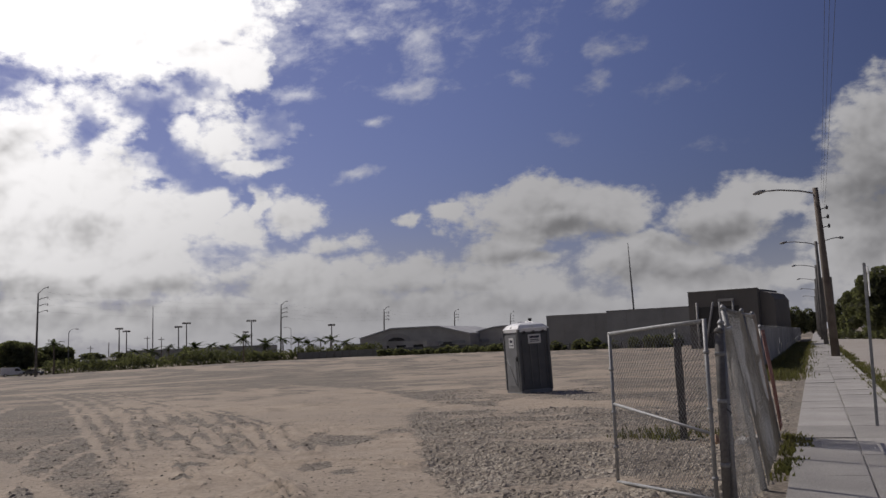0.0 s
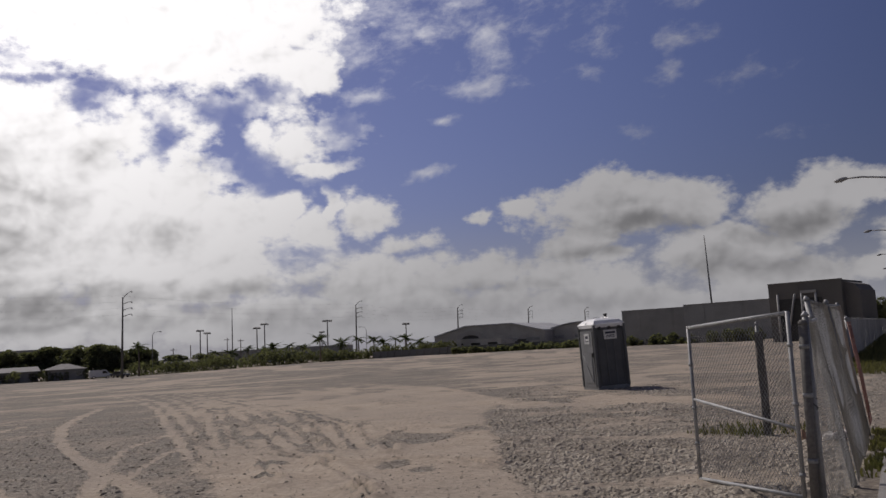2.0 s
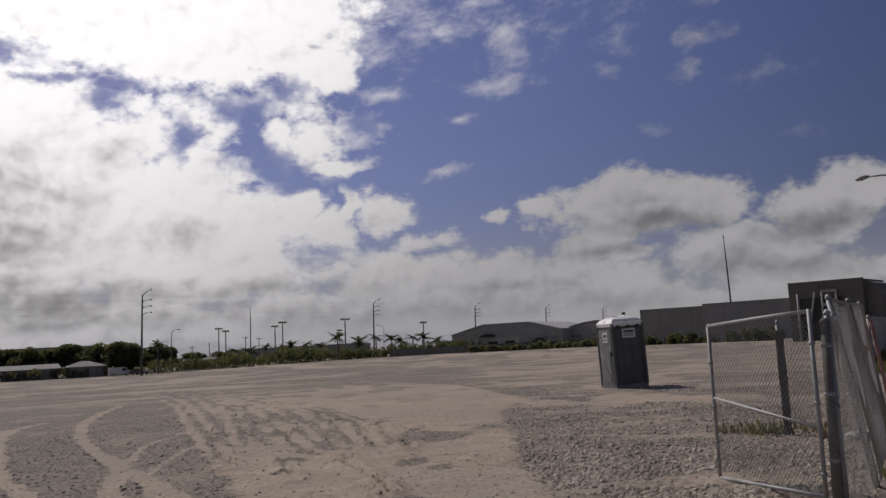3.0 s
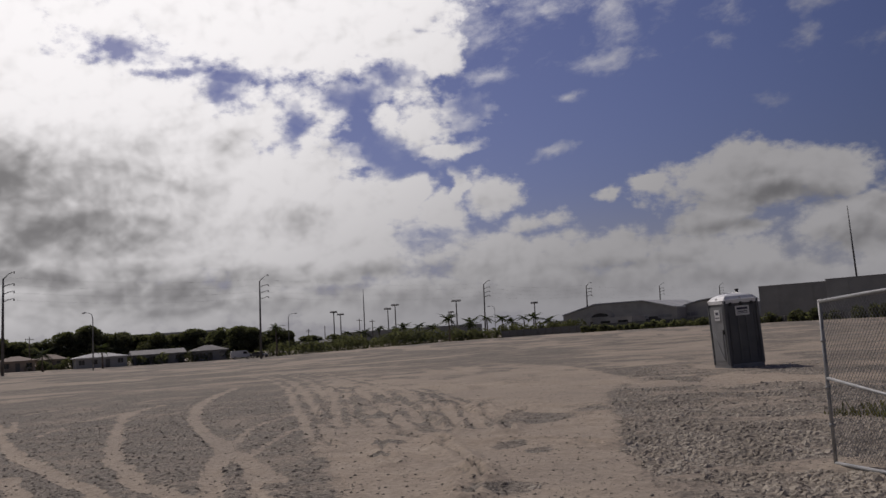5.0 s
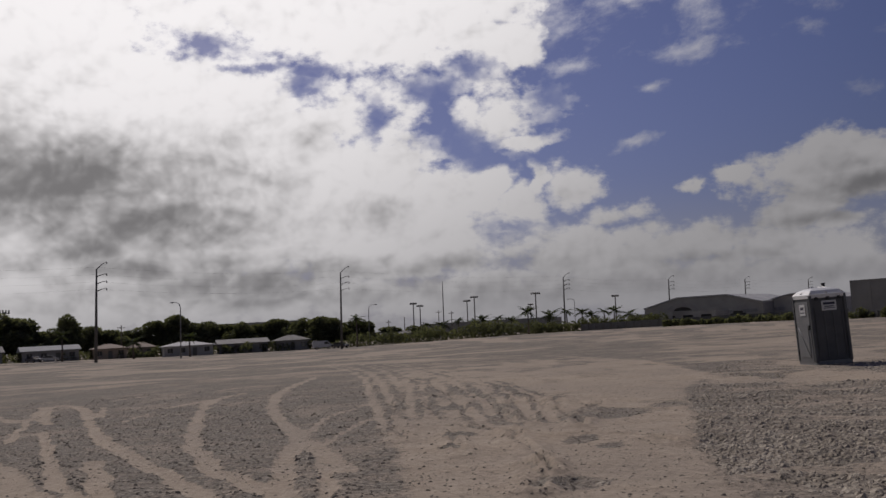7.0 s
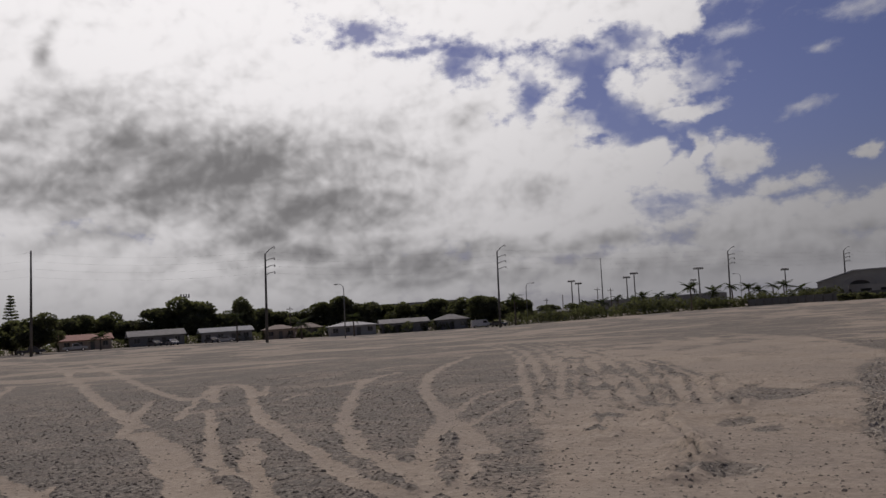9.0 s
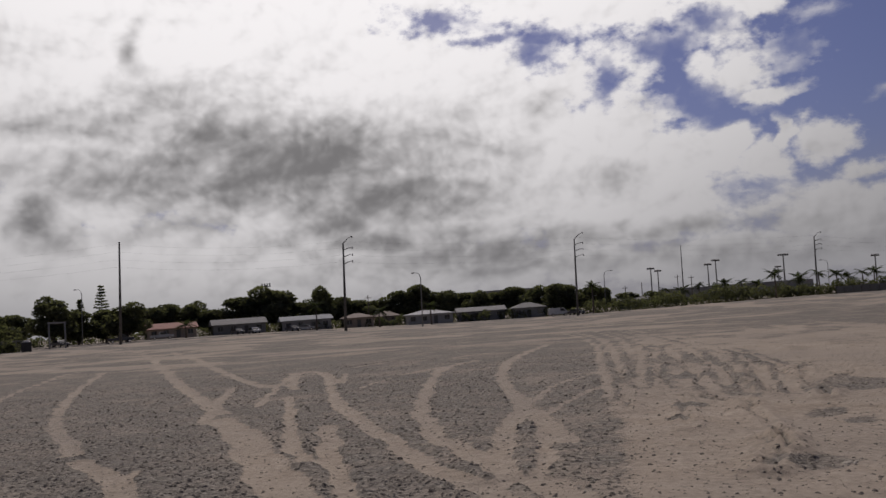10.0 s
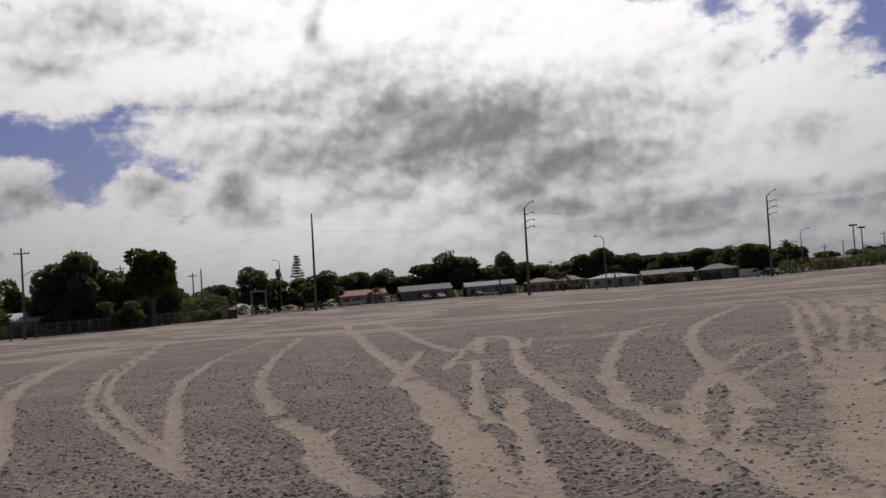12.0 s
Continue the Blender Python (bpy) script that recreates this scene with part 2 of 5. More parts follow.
def ground_surface():
    """Dry lot: grey gravel and pale packed sand, told apart by the mesh's own 'sand' values."""
    m = bpy.data.materials.new("lot_dirt")
    m.use_nodes = True
    n = Nodes(m.node_tree)
    p = n.add("ShaderNodeTexCoord").outputs["Object"]
    at = n.add("ShaderNodeAttribute", attribute_name="sand").outputs["Fac"]
    big = n.noise(p, 0.16, 6.0, 0.62)
    mid = n.noise(p, 1.3, 6.0, 0.65)
    small = n.noise(p, 9.0, 6.0, 0.7)
    stones = n.add("ShaderNodeTexVoronoi")
    n.put(stones.inputs["Vector"], p)
    stones.inputs["Scale"].default_value = 16.0
    hue = n.add("ShaderNodeSeparateColor")
    n.put(hue.inputs[0], stones.outputs["Color"])
    gravel = n.mix(n.step(hue.outputs[0], 0.1, 0.9), (0.17, 0.151, 0.124), (0.315, 0.281, 0.234))
    gravel = n.mix(n.step(mid, 0.35, 0.7), gravel, (0.25, 0.213, 0.175))
    gap = n.step(stones.outputs["Distance"], 0.25, 0.75, 1.0, 0.62)
    gravel = n.mix(1.0, gravel, n.join(gap, gap, gap), "MULTIPLY")
    sand = n.mix(n.step(mid, 0.3, 0.7), (0.33, 0.268, 0.203), (0.405, 0.337, 0.262))
    sand = n.mix(n.step(big, 0.35, 0.65), sand, (0.305, 0.257, 0.206))
    fac = n.step(n.math("ADD", at, n.math("MULTIPLY_ADD", mid, 0.45, n.math("MULTIPLY_ADD", small, 0.5, -0.475))), 0.36, 0.62)
    col = n.mix(fac, gravel, sand)
    g = n.step(small, 0.3, 0.7, 0.80, 1.15)
    col = n.mix(1.0, col, n.join(g, g, g), "MULTIPLY")
    # damp and dusty patches over the whole lot
    worn = n.noise(n.vec("ADD", p, (31.0, 7.0, 0.0)), 0.42, 9.0, 0.72)
    col = n.mix(n.step(worn, 0.47, 0.70, 0.0, 0.6), col, (0.36, 0.298, 0.232))
    col = n.mix(n.math("MULTIPLY", n.step(worn, 0.50, 0.30, 0.0, 0.55), n.math("MULTIPLY_ADD", fac, -0.75, 1.0)), col, (0.15, 0.134, 0.114))
    s = n.add("ShaderNodeBsdfPrincipled")
    n.put(s.inputs["Base Color"], col)
    s.inputs["Roughness"].default_value = 0.95
    s.inputs["Specular IOR Level"].default_value = 0.2
    h = n.math("MULTIPLY_ADD", stones.outputs["Distance"], n.math("MULTIPLY_ADD", fac, 0.5, -0.6), n.math("MULTIPLY", small, 0.8))
    bp = n.add("ShaderNodeBump")
    bp.inputs["Strength"].default_value, bp.inputs["Distance"].default_value = 0.6, 0.05
    n.put(bp.inputs["Height"], h)
    n.put(s.inputs["Normal"], bp.outputs[0])
    n.put(n.add("ShaderNodeOutputMaterial").inputs[0], s.outputs[0])
    return m


LOT = ground_surface()

STEEL = surface("galvanised_steel", (0.24, 0.243, 0.245), (0.34, 0.343, 0.345), 6.0, 0.6, 0.3, 0.1, 120)
WIRE = surface("fence_wire", (0.27, 0.27, 0.27), (0.40, 0.40, 0.39), 4.0, 0.6, 0.3, 0.0, 40)
# darker than WIRE: holds the backlit look of the panel and roll by the gate
DARK_WIRE = surface("dark_fence_wire", (0.10, 0.10, 0.10), (0.2, 0.19, 0.18), 4.0, 0.7, 0.3, 0.0, 40)
CONCRETE = surface("concrete", (0.28, 0.265, 0.245), (0.36, 0.342, 0.315), 0.9, 0.9, 0, 0.3, 45)
ROAD = surface("worn_road", (0.36, 0.32, 0.28), (0.43, 0.39, 0.34), 0.3, 0.92, 0, 0.3, 30)
POLE_C = surface("weathered_concrete_pole", (0.10, 0.095, 0.09), (0.17, 0.16, 0.15), 1.2, 0.9, 0, 0.2, 25)
POLE_W = surface("weathered_wood_pole", (0.10, 0.08, 0.065), (0.17, 0.14, 0.115), 1.5, 0.9, 0, 0.4, 30)
DARKMETAL = surface("dark_metal", (0.07, 0.07, 0.075), (0.12, 0.12, 0.12), 3.0, 0.55, 0.3, 0.05, 50)
GREYPLASTIC = surface("grey_plastic", (0.075, 0.08, 0.085), (0.10, 0.105, 0.11), 2.0, 0.5, 0, 0.15, 70)
# the toilet door wears this paler grey for the sunlight on it
DOORPLASTIC = surface("light_grey_plastic", (0.19, 0.195, 0.20), (0.25, 0.255, 0.26), 2.0, 0.5, 0, 0.15, 70)
WHITEPLASTIC = surface("white_plastic", (0.62, 0.62, 0.61), (0.75, 0.75, 0.74), 2.0, 0.45, 0, 0.1, 60)
BLACK = surface("black_plastic", (0.015, 0.015, 0.016), (0.03, 0.03, 0.03), 3.0, 0.5, 0, 0.1, 60)
INK = surface("dark_print", (0.04, 0.045, 0.07), (0.06, 0.06, 0.09), 4.0, 0.6, 0, 0, 60)
ORANGE = surface("faded_orange_plastic", (0.30, 0.14, 0.11), (0.38, 0.2, 0.155), 3.0, 0.6, 0, 0.1, 50)
FABRIC = surface("grey_fence_fabric", (0.22, 0.225, 0.23), (0.31, 0.31, 0.31), 0.8, 0.9, 0, 0.2, 50)
LEAF = surface("leaves", (0.095, 0.10, 0.07), (0.145, 0.15, 0.10), 0.5, 0.9, 0, 0, 9, 0, .2, .55)
LEAF_B = surface("yellow_green_leaves", (0.065, 0.09, 0.03), (0.12, 0.14, 0.05), 0.5, 0.95, 0, 0, 9, 0, .03, .45)
PALMLEAF = surface("palm_leaves", (0.035, 0.045, 0.025), (0.06, 0.07, 0.038), 0.8, 0.9, 0, 0, 9, 0, .05, .4)
BARK = surface("bark", (0.10, 0.08, 0.065), (0.17, 0.14, 0.115), 2.0, 0.95, 0, 0.5, 20)
GRASS = surface("dry_grass", (0.10, 0.105, 0.05), (0.17, 0.155, 0.085), 1.5, 0.9, 0, 0, 12, 0, .05, .4)
STONE = surface("gravel_stone", (0.31, 0.27, 0.215), (0.45, 0.40, 0.33), 1.2, 0.95, 0, 0.3, 40, 0, .1)
CLOD = surface("dark_clod", (0.17, 0.15, 0.125), (0.24, 0.21, 0.175), 1.2, 0.95, 0, 0.3, 40, 0, .1)
WALL_G = surface("grey_stucco", (0.21, 0.21, 0.205), (0.27, 0.27, 0.26), 0.25, 0.9, 0, 0.2, 20)
WALL_D = surface("brown_grey_stucco", (0.13, 0.125, 0.115), (0.16, 0.15, 0.14), 0.25, 0.9, 0, 0.2, 20)
WALL_W = surface("white_stucco", (0.30, 0.295, 0.285), (0.38, 0.375, 0.36), 0.4, 0.9, 0, 0.2, 20)
WALL_B = surface("beige_stucco", (0.34, 0.28, 0.22), (0.42, 0.35, 0.28), 0.4, 0.9, 0, 0.2, 20)
ROOF_W = surface("white_painted_roof", (0.60, 0.59, 0.575), (0.72, 0.71, 0.69), 0.6, 0.9, 0, 0.2, 12, 0, .1)
ROOF_R = surface("red_tile_roof", (0.30, 0.12, 0.085), (0.40, 0.19, 0.14), 0.6, 0.85, 0, 0.5, 8)
ROOF_G = surface("grey_shingle_roof", (0.20, 0.19, 0.18), (0.28, 0.27, 0.26), 0.6, 0.9, 0, 0.5, 8)
ROOF_B = surface("brown_shingle_roof", (0.20, 0.155, 0.125), (0.27, 0.21, 0.17), 0.6, 0.9, 0, 0.5, 8)
ROOF_M = surface("grey_metal_roof", (0.34, 0.345, 0.35), (0.42, 0.42, 0.425), 0.3, 0.85, 0.0, 0.1, 5, 0, .15)
GLASS_D = surface("dark_window_glass", (0.02, 0.022, 0.025), (0.035, 0.037, 0.04), 0.6, 0.08, 0, 0, 3)
PAINT_W = surface("white_car_paint", (0.6, 0.6, 0.6), (0.68, 0.68, 0.67), 0.6, 0.25, 0, 0, 30)
PAINT_D = surface("dark_car_paint", (0.05, 0.05, 0.06), (0.08, 0.08, 0.09), 0.6, 0.25, 0, 0, 30)
PAINT_S = surface("silver_car_paint", (0.42, 0.43, 0.44), (0.5, 0.5, 0.51), 0.6, 0.25, 0.6, 0, 30)
RUBBER = surface("tyre_rubber", (0.02, 0.02, 0.02), (0.035, 0.035, 0.035), 4.0, 0.85, 0, 0.2, 50)
CHROME = surface("chrome", (0.7, 0.7, 0.7), (0.8, 0.8, 0.8), 3.0, 0.12, 1.0, 0, 40)
TRASH_W = surface("pale_litter", (0.55, 0.5, 0.45), (0.7, 0.68, 0.64), 6.0, 0.8, 0, 0.2, 40)
TRASH_B = surface("brown_litter", (0.35, 0.22, 0.14), (0.45, 0.32, 0.22), 6.0, 0.8, 0, 0.2, 40)

# ---- the ground ----


def lattice(x, y, seed=0):
    """Value noise on numpy arrays, 0 to 1."""
    xi, yi = np.floor(x), np.floor(y)
    fx, fy = x - xi, y - yi
    fx, fy = fx * fx * (3 - 2 * fx), fy * fy * (3 - 2 * fy)

    def rnd(a, b):
        v = np.sin(a * 127.1 + b * 311.7 + seed * 74.7) * 43758.5453
        return v - np.floor(v)
    return (rnd(xi, yi) * (1 - fx) + rnd(xi + 1, yi) * fx) * (1 - fy) + (rnd(xi, yi + 1) * (1 - fx) + rnd(xi + 1, yi + 1) * fx) * fy


def fbm(x, y, octaves=4, seed=0):
    total, amp = 0, 0.5
    for i in range(octaves):
        total = total + amp * lattice(x * 2 ** i, y * 2 ** i, seed + i * 13)
        amp *= 0.5
    return total


def ramp(v, lo, hi):
    t = np.clip((v - lo) / (hi - lo), 0, 1)
    return t * t * (3 - 2 * t)


TRACKS = []


def track(width, *points):
    """A wheel track: a smooth curve through some places on the lot."""
    p = [np.array(q) for q in (points[0], *points, points[-1])]
    line = []
    for a, b, c, d in zip(p, p[1:], p[2:], p[3:]):
        for t in np.linspace(0, 1, 7, endpoint=False):
            line.append(0.5 * (2 * b + (c - a) * t + (2 * a - 5 * b + 4 * c - d) * t * t + (3 * b - a - 3 * c + d) * t ** 3))
    TRACKS.append((width * 0.55, np.array(line + [p[-1]])))


track(0.75, (-9.6, 4.1), (-12.6, 5.5), (-16.9, 7.2), (-21.3, 8.9), (-25.9, 11.1), (-35.1, 16.2), (-49, 24.7), (-58.8, 32.4), (-61.3, 36.4), (-72.1, 47.3))
track(0.35, (-26.2, 10.5), (-31.1, 13.4), (-40.2, 19.4), (-56.3, 30.2), (-70.2, 42.1))
track(0.42, (-8.8, 5.9), (-10.7, 6.5), (-13.6, 7.5), (-17.2, 8.9), (-20, 10.3), (-25.3, 13.1), (-30.7, 16.5), (-45, 25.8), (-67.2, 41.1), (-76.9, 51.6))
track(0.42, (-9.8, 6.5), (-11.3, 7), (-14.2, 8.1), (-17.6, 9.5), (-20.5, 10.9), (-25.4, 13.7), (-33.7, 18.8), (-48, 28))
track(0.5, (-8, 5.6), (-10.1, 6.7), (-12.9, 8.3), (-16, 10.1), (-19.6, 12.4), (-25.7, 17), (-31.2, 21.8), (-36.9, 27.2), (-38, 29.6))
track(0.55, (-11.1, 9), (-12.4, 9.8), (-15, 11.4), (-17.4, 13.1), (-22.2, 16.8), (-28.7, 22.2), (-34.8, 27.5))
track(0.7, (-10.5, 8.6), (-9, 7.9), (-8.1, 7.4), (-6.8, 6.5), (-5.7, 6))
track(0.35, (-8.1, 7.4), (-8.7, 8.2))
track(0.8, (-93.4, 73.5), (-64.6, 53.7), (-33.1, 29.3), (-22.5, 20.9), (-15.9, 15.8), (-12.8, 13.4))
track(0.7, (-69.8, 60.6), (-39.4, 37), (-24.7, 25), (-18.9, 20.4), (-16.6, 18.8))
track(0.45, (-18.1, 19), (-15.2, 15.7), (-11.9, 12.1))
track(0.4, (-13, 14.6), (-15.3, 17.5), (-19.9, 23.5))
track(1.1, (-11.9, 12.6), (-10.1, 11.2), (-8.2, 9.6), (-6, 7.7), (-4.5, 6.3))
track(0.6, (-15.2, 18.2), (-19, 22.5), (-19.8, 24.2), (-17.4, 22.1), (-13.6, 17.7), (-11.1, 14.9), (-8.4, 12.2), (-6.4, 10.3), (-5.1, 9.1), (-4.1, 8.3), (-3.2, 7.4))
track(0.45, (-17.3, 22.8), (-14.9, 19.7), (-17.4, 22.1))
track(0.45, (-13.6, 16.2), (-10.1, 12.4), (-8.2, 10.3), (-6.9, 9.1))
track(0.55, (-9, 12), (-6.7, 9.3), (-5.4, 7.9), (-4.1, 6.4))
track(0.6, (-15.1, 26.9), (-14.1, 23.4), (-10.8, 17.6), (-8.9, 14.5), (-7.2, 12.2), (-6.5, 11.2), (-5.8, 10.6), (-4.9, 9.7), (-3.9, 8.7))
track(0.6, (-16.6, 35.6), (-13.8, 27.2), (-11.1, 21.5), (-9, 17.9), (-6.8, 14.5), (-5.5, 12.6), (-4.4, 11))
track(0.6, (-6.7, 14.3), (-5.7, 11.8), (-4.4, 9.1))
track(0.35, (-5.4, 12.3), (-4.5, 10.6), (-3.8, 9))
track(0.3, (-6.8, 14.5), (-7.9, 17.9), (-8.2, 20.1), (-8.1, 21.6))
track(0.3, (-5.9, 13.4), (-6.5, 15.9), (-6.7, 17.7))
track(0.9, (-4.1, 8.3), (-3.7, 8.7), (-2.7, 7.6), (-2.2, 7.2))
track(0.4, (-48, 18.6), (-57.4, 25.5), (-72.9, 36.8), (-85.3, 49))
track(0.35, (-17.9, 19.6), (-18.3, 23), (-19, 26.9), (-17.2, 28.5), (-16.7, 32.1))
track(0.3, (-13.2, 18.3), (-14.2, 21), (-14.4, 24.5), (-11.8, 24.4), (-9.2, 23.8))
track(0.4, (-22.7, 49.2), (-17.2, 40.4), (-12.8, 31.7), (-10.3, 26), (-7.3, 19.2), (-5.6, 15.3))
track(0.4, (-21.4, 48.6), (-16.4, 40.2), (-11.6, 30.1), (-8.7, 23.4), (-6.1, 17.2), (-5.2, 15))
track(0.35, (-20.5, 49.3), (-14.4, 37.8), (-9.2, 25.8), (-6, 17.6))
track(0.3, (-18.9, 47.3), (-14.3, 38.8), (-9.6, 28.7))
track(0.3, (-18.3, 47.8), (-11.1, 34.2), (-6.6, 24), (-4.1, 17))
track(0.3, (-11.5, 32.3), (-8.7, 25.2), (-5.8, 17.3))
track(0.3, (-10.6, 31.7), (-6.8, 21), (-5.4, 17.1))
track(0.35, (-9.1, 28.6), (-5.7, 20.1), (-3.9, 15.6))
track(0.35, (-8.7, 29.1), (-5.1, 20.2), (-3.4, 15.9))
track(0.35, (-17.6, 47.7), (-8.5, 30.1), (-4.9, 21.9), (-3.1, 15.7))
track(0.3, (-7.8, 29.6), (-4.5, 22), (-2.8, 16))
track(0.4, (-8.3, 37), (-5.2, 38.3), (-2.7, 43.2))
GROOVES_FROM = len(TRACKS)
track(0.24, (-8.7, 26.6), (-6.7, 21), (-5.4, 17.4))
track(0.22, (-7.4, 24.5), (-5.5, 19.5), (-4.3, 16.2))
track(0.2, (-9.7, 26.8), (-6.9, 19.9))
track(0.22, (-7.2, 25.7), (-4.7, 19.4), (-3.7, 16.6))
track(0.22, (-6.4, 25.8), (-4.6, 20.3), (-3.2, 16.1))
track(0.2, (-5.6, 24.3), (-4.3, 20.1))
track(0.2, (-4.4, 21.6), (-3.4, 18.5))
track(0.2, (-3.8, 21.5), (-3, 18), (-2.2, 15.4))
track(0.2, (-2.5, 21.5), (-2.5, 18.3), (-2.3, 15.4))
track(0.16, (-5.7, 15.7), (-4.4, 15.5), (-2.9, 14.4), (-1.4, 14), (-0.6, 13.2))
track(0.2, (-9.2, 24.3), (-6.5, 18.1))
track(0.2, (-10.2, 26.2), (-9.9, 26.6))
track(0.14, (-4.3, 15), (-3.8, 13.5), (-3.3, 12.1))
track(0.14, (-5.4, 15.4), (-4.7, 13.8))
track(0.16, (-3.3, 14.7), (-2.3, 12.3), (-1.8, 10.7))
track(0.16, (-2.2, 11.4), (-1.9, 10.2), (-1.8, 9.6))
track(0.16, (-2, 11.4), (-1.8, 10.2), (-1.7, 9.6))
SAND_AREA = [(-21.7, 49.9), (-12.8, 31.7), (-10.1, 25.5), (-6.8, 18), (-5.2, 14.3), (-3.8, 11.2), (-1.6, 5.5), (1.2, 5.5), (0.3, 9.3), (0.1, 10.3), (-0.3, 12.7), (-0.5, 16.1), (-1, 22), (-.5, 28), (-3, 38), (-9, 50), (-17, 56)]
GRAVEL_SPOTS = [(-4, 14.4, 0.35), (-2, 17.5, 0.9), (-2, 13.7, 0.35), (-5.5, 19.2, 0.5), (-1.4, 13.1, 0.3), (-1.4, 10.2, 0.4), (-3.7, 12.9, 0.2), (-1.1, 18.7, 0.5)]


def line_distance(x, y, line):
    """Distance of points to a polyline, 99 where it is far."""
    out = np.full(x.shape, 99.0)
    lo, hi = line.min(0) - 1.6, line.max(0) + 1.6
    near = np.where((x > lo[0]) & (x < hi[0]) & (y > lo[1]) & (y < hi[1]))[0]
    if not len(near):
        return out
    q = np.stack((x[near], y[near]), 1)
    best = np.full(len(near), 99.0)
    for a, b in zip(line, line[1:]):
        v = b - a
        t = np.clip(((q - a) @ v) / max(v @ v, 1e-9), 0, 1)
        best = np.minimum(best, np.hypot(*(q - a - t[:, None] * v).T))
    out[near] = best
    return out


def lot(x, y):
    """Height of the ground and its share of sand at places on the lot."""
    r, az = np.hypot(x, y), np.degrees(np.arctan2(-x, y))
    jx, jy = x + (lattice(x * 1.6, y * 1.6, 3) - .5) * .12, y + (lattice(x * 1.6, y * 1.6, 5) - .5) * .12
    jx, jy = jx + (lattice(x * 9, y * 9, 61) - .5) * .08, jy + (lattice(x * 9, y * 9, 63) - .5) * .08
    inside, edge = np.zeros(x.shape, bool), np.full(x.shape, 99.0)
    ring = np.array(SAND_AREA + SAND_AREA[:1])
    for (x1, y1), (x2, y2) in zip(ring, ring[1:]):
        cross = ((y1 > jy) != (y2 > jy)) & (jx < (x2 - x1) * (jy - y1) / (y2 - y1 + 1e-9) + x1)
        inside ^= cross
    edge = line_distance(jx, jy, ring)
    packed = .56 + .4 * ramp(fbm(x * 1.3 + y * .5, y * .5 - x * .2, 4, 51), .32, .62) + .32 * (1 - ramp(r, 13, 18))
    sand = np.where(inside, np.clip(.5 + edge * 1.2, 0, np.minimum(packed, 1)), np.clip(.5 - edge * 1.2, 0, 1))
    for px, py, pr in GRAVEL_SPOTS:
        sand = np.minimum(sand, .3 + .7 * ramp(np.hypot(jx - px, (jy - py) * .7) / pr, .4, 1.4))
    far = ramp(r, 26, 50)
    along, over = x * .75 + y * .66, -x * .66 + y * .75
    patch = ramp(fbm(along * .2, over * .35, 5, 7), .36, .60)
    sand = np.maximum(sand * (1 - .5 * far), far * (.06 + .6 * patch))
    sand = np.maximum(sand, ramp(r, 17.5, 26) * ramp(x + .12 * y, -2.0, 4.0) * (.1 + .65 * ramp(fbm(x * .45, y * .45, 5, 91), .36, .62)) * (1 - .3 * far))
    sand = np.maximum(sand, ramp(x - .04 * y, -1.8, -.6) * (.12 + .4 * ramp(fbm(x * .5, y * 1.6, 4, 77), .44, .6)))
    sand = np.maximum(sand, .42 * ramp(fbm(x * .35, y * .3, 4, 21), .48, .66))
    z = (fbm(x * .5, y * .5, 4, 11) - .47) * .07 + (fbm(x * 3.5, y * 3.5, 3, 17) - .44) * .05 * (1 - .6 * sand)
    for i, (w, line) in enumerate(TRACKS):
        d = line_distance(jx, jy, line)
        k = 1 - ramp(d, w * .34 - r * .002, w * .60 + r * .003)
        lip = np.exp(-((d - w * .62) / (.16 + w * .1)) ** 2)
        if i < GROOVES_FROM:
            sand = np.maximum(sand, k * np.clip(.44 + .8 * fbm(x * 1.9, y * 1.9, 4, 31), 0, 1))
            z = z * (1 - .6 * k) - .022 * k + .014 * lip
            sand = np.where((k < .2) & inside, sand * (1 - .42 * lip), sand)
        else:
            sand = sand * (1 - .5 * k)
            z = z - .07 * k + .05 * lip
    rough = ramp(x - .04 * y, -1.8, -.6) * (1 - ramp(r, 22, 34))
    z = z + rough * (fbm(x * .9, y * 2.0, 4, 71) - .45) * .14
    z = z * (1 - ramp(r, 60, 110)) + (fbm(x * .12, y * .12, 4, 41) - .44) * .45 * ramp(r, 35, 70) * (1 - ramp(r, 90, 120))
    z = z - 1.3 * ramp(r, 90, 215) * np.exp(-((az - 27) / 14.0) ** 2) * (1 - ramp(r, 600, 1500))
    # the lot stops at the fence line: level ground beside the pavement
    off = (x - 3.7) * .927 - (y - 10.3) * .375
    z = z * (1 - ramp(off, -.8, -.1))
    return z, sand * (1 - ramp(off, -.9, -.2) * .5)


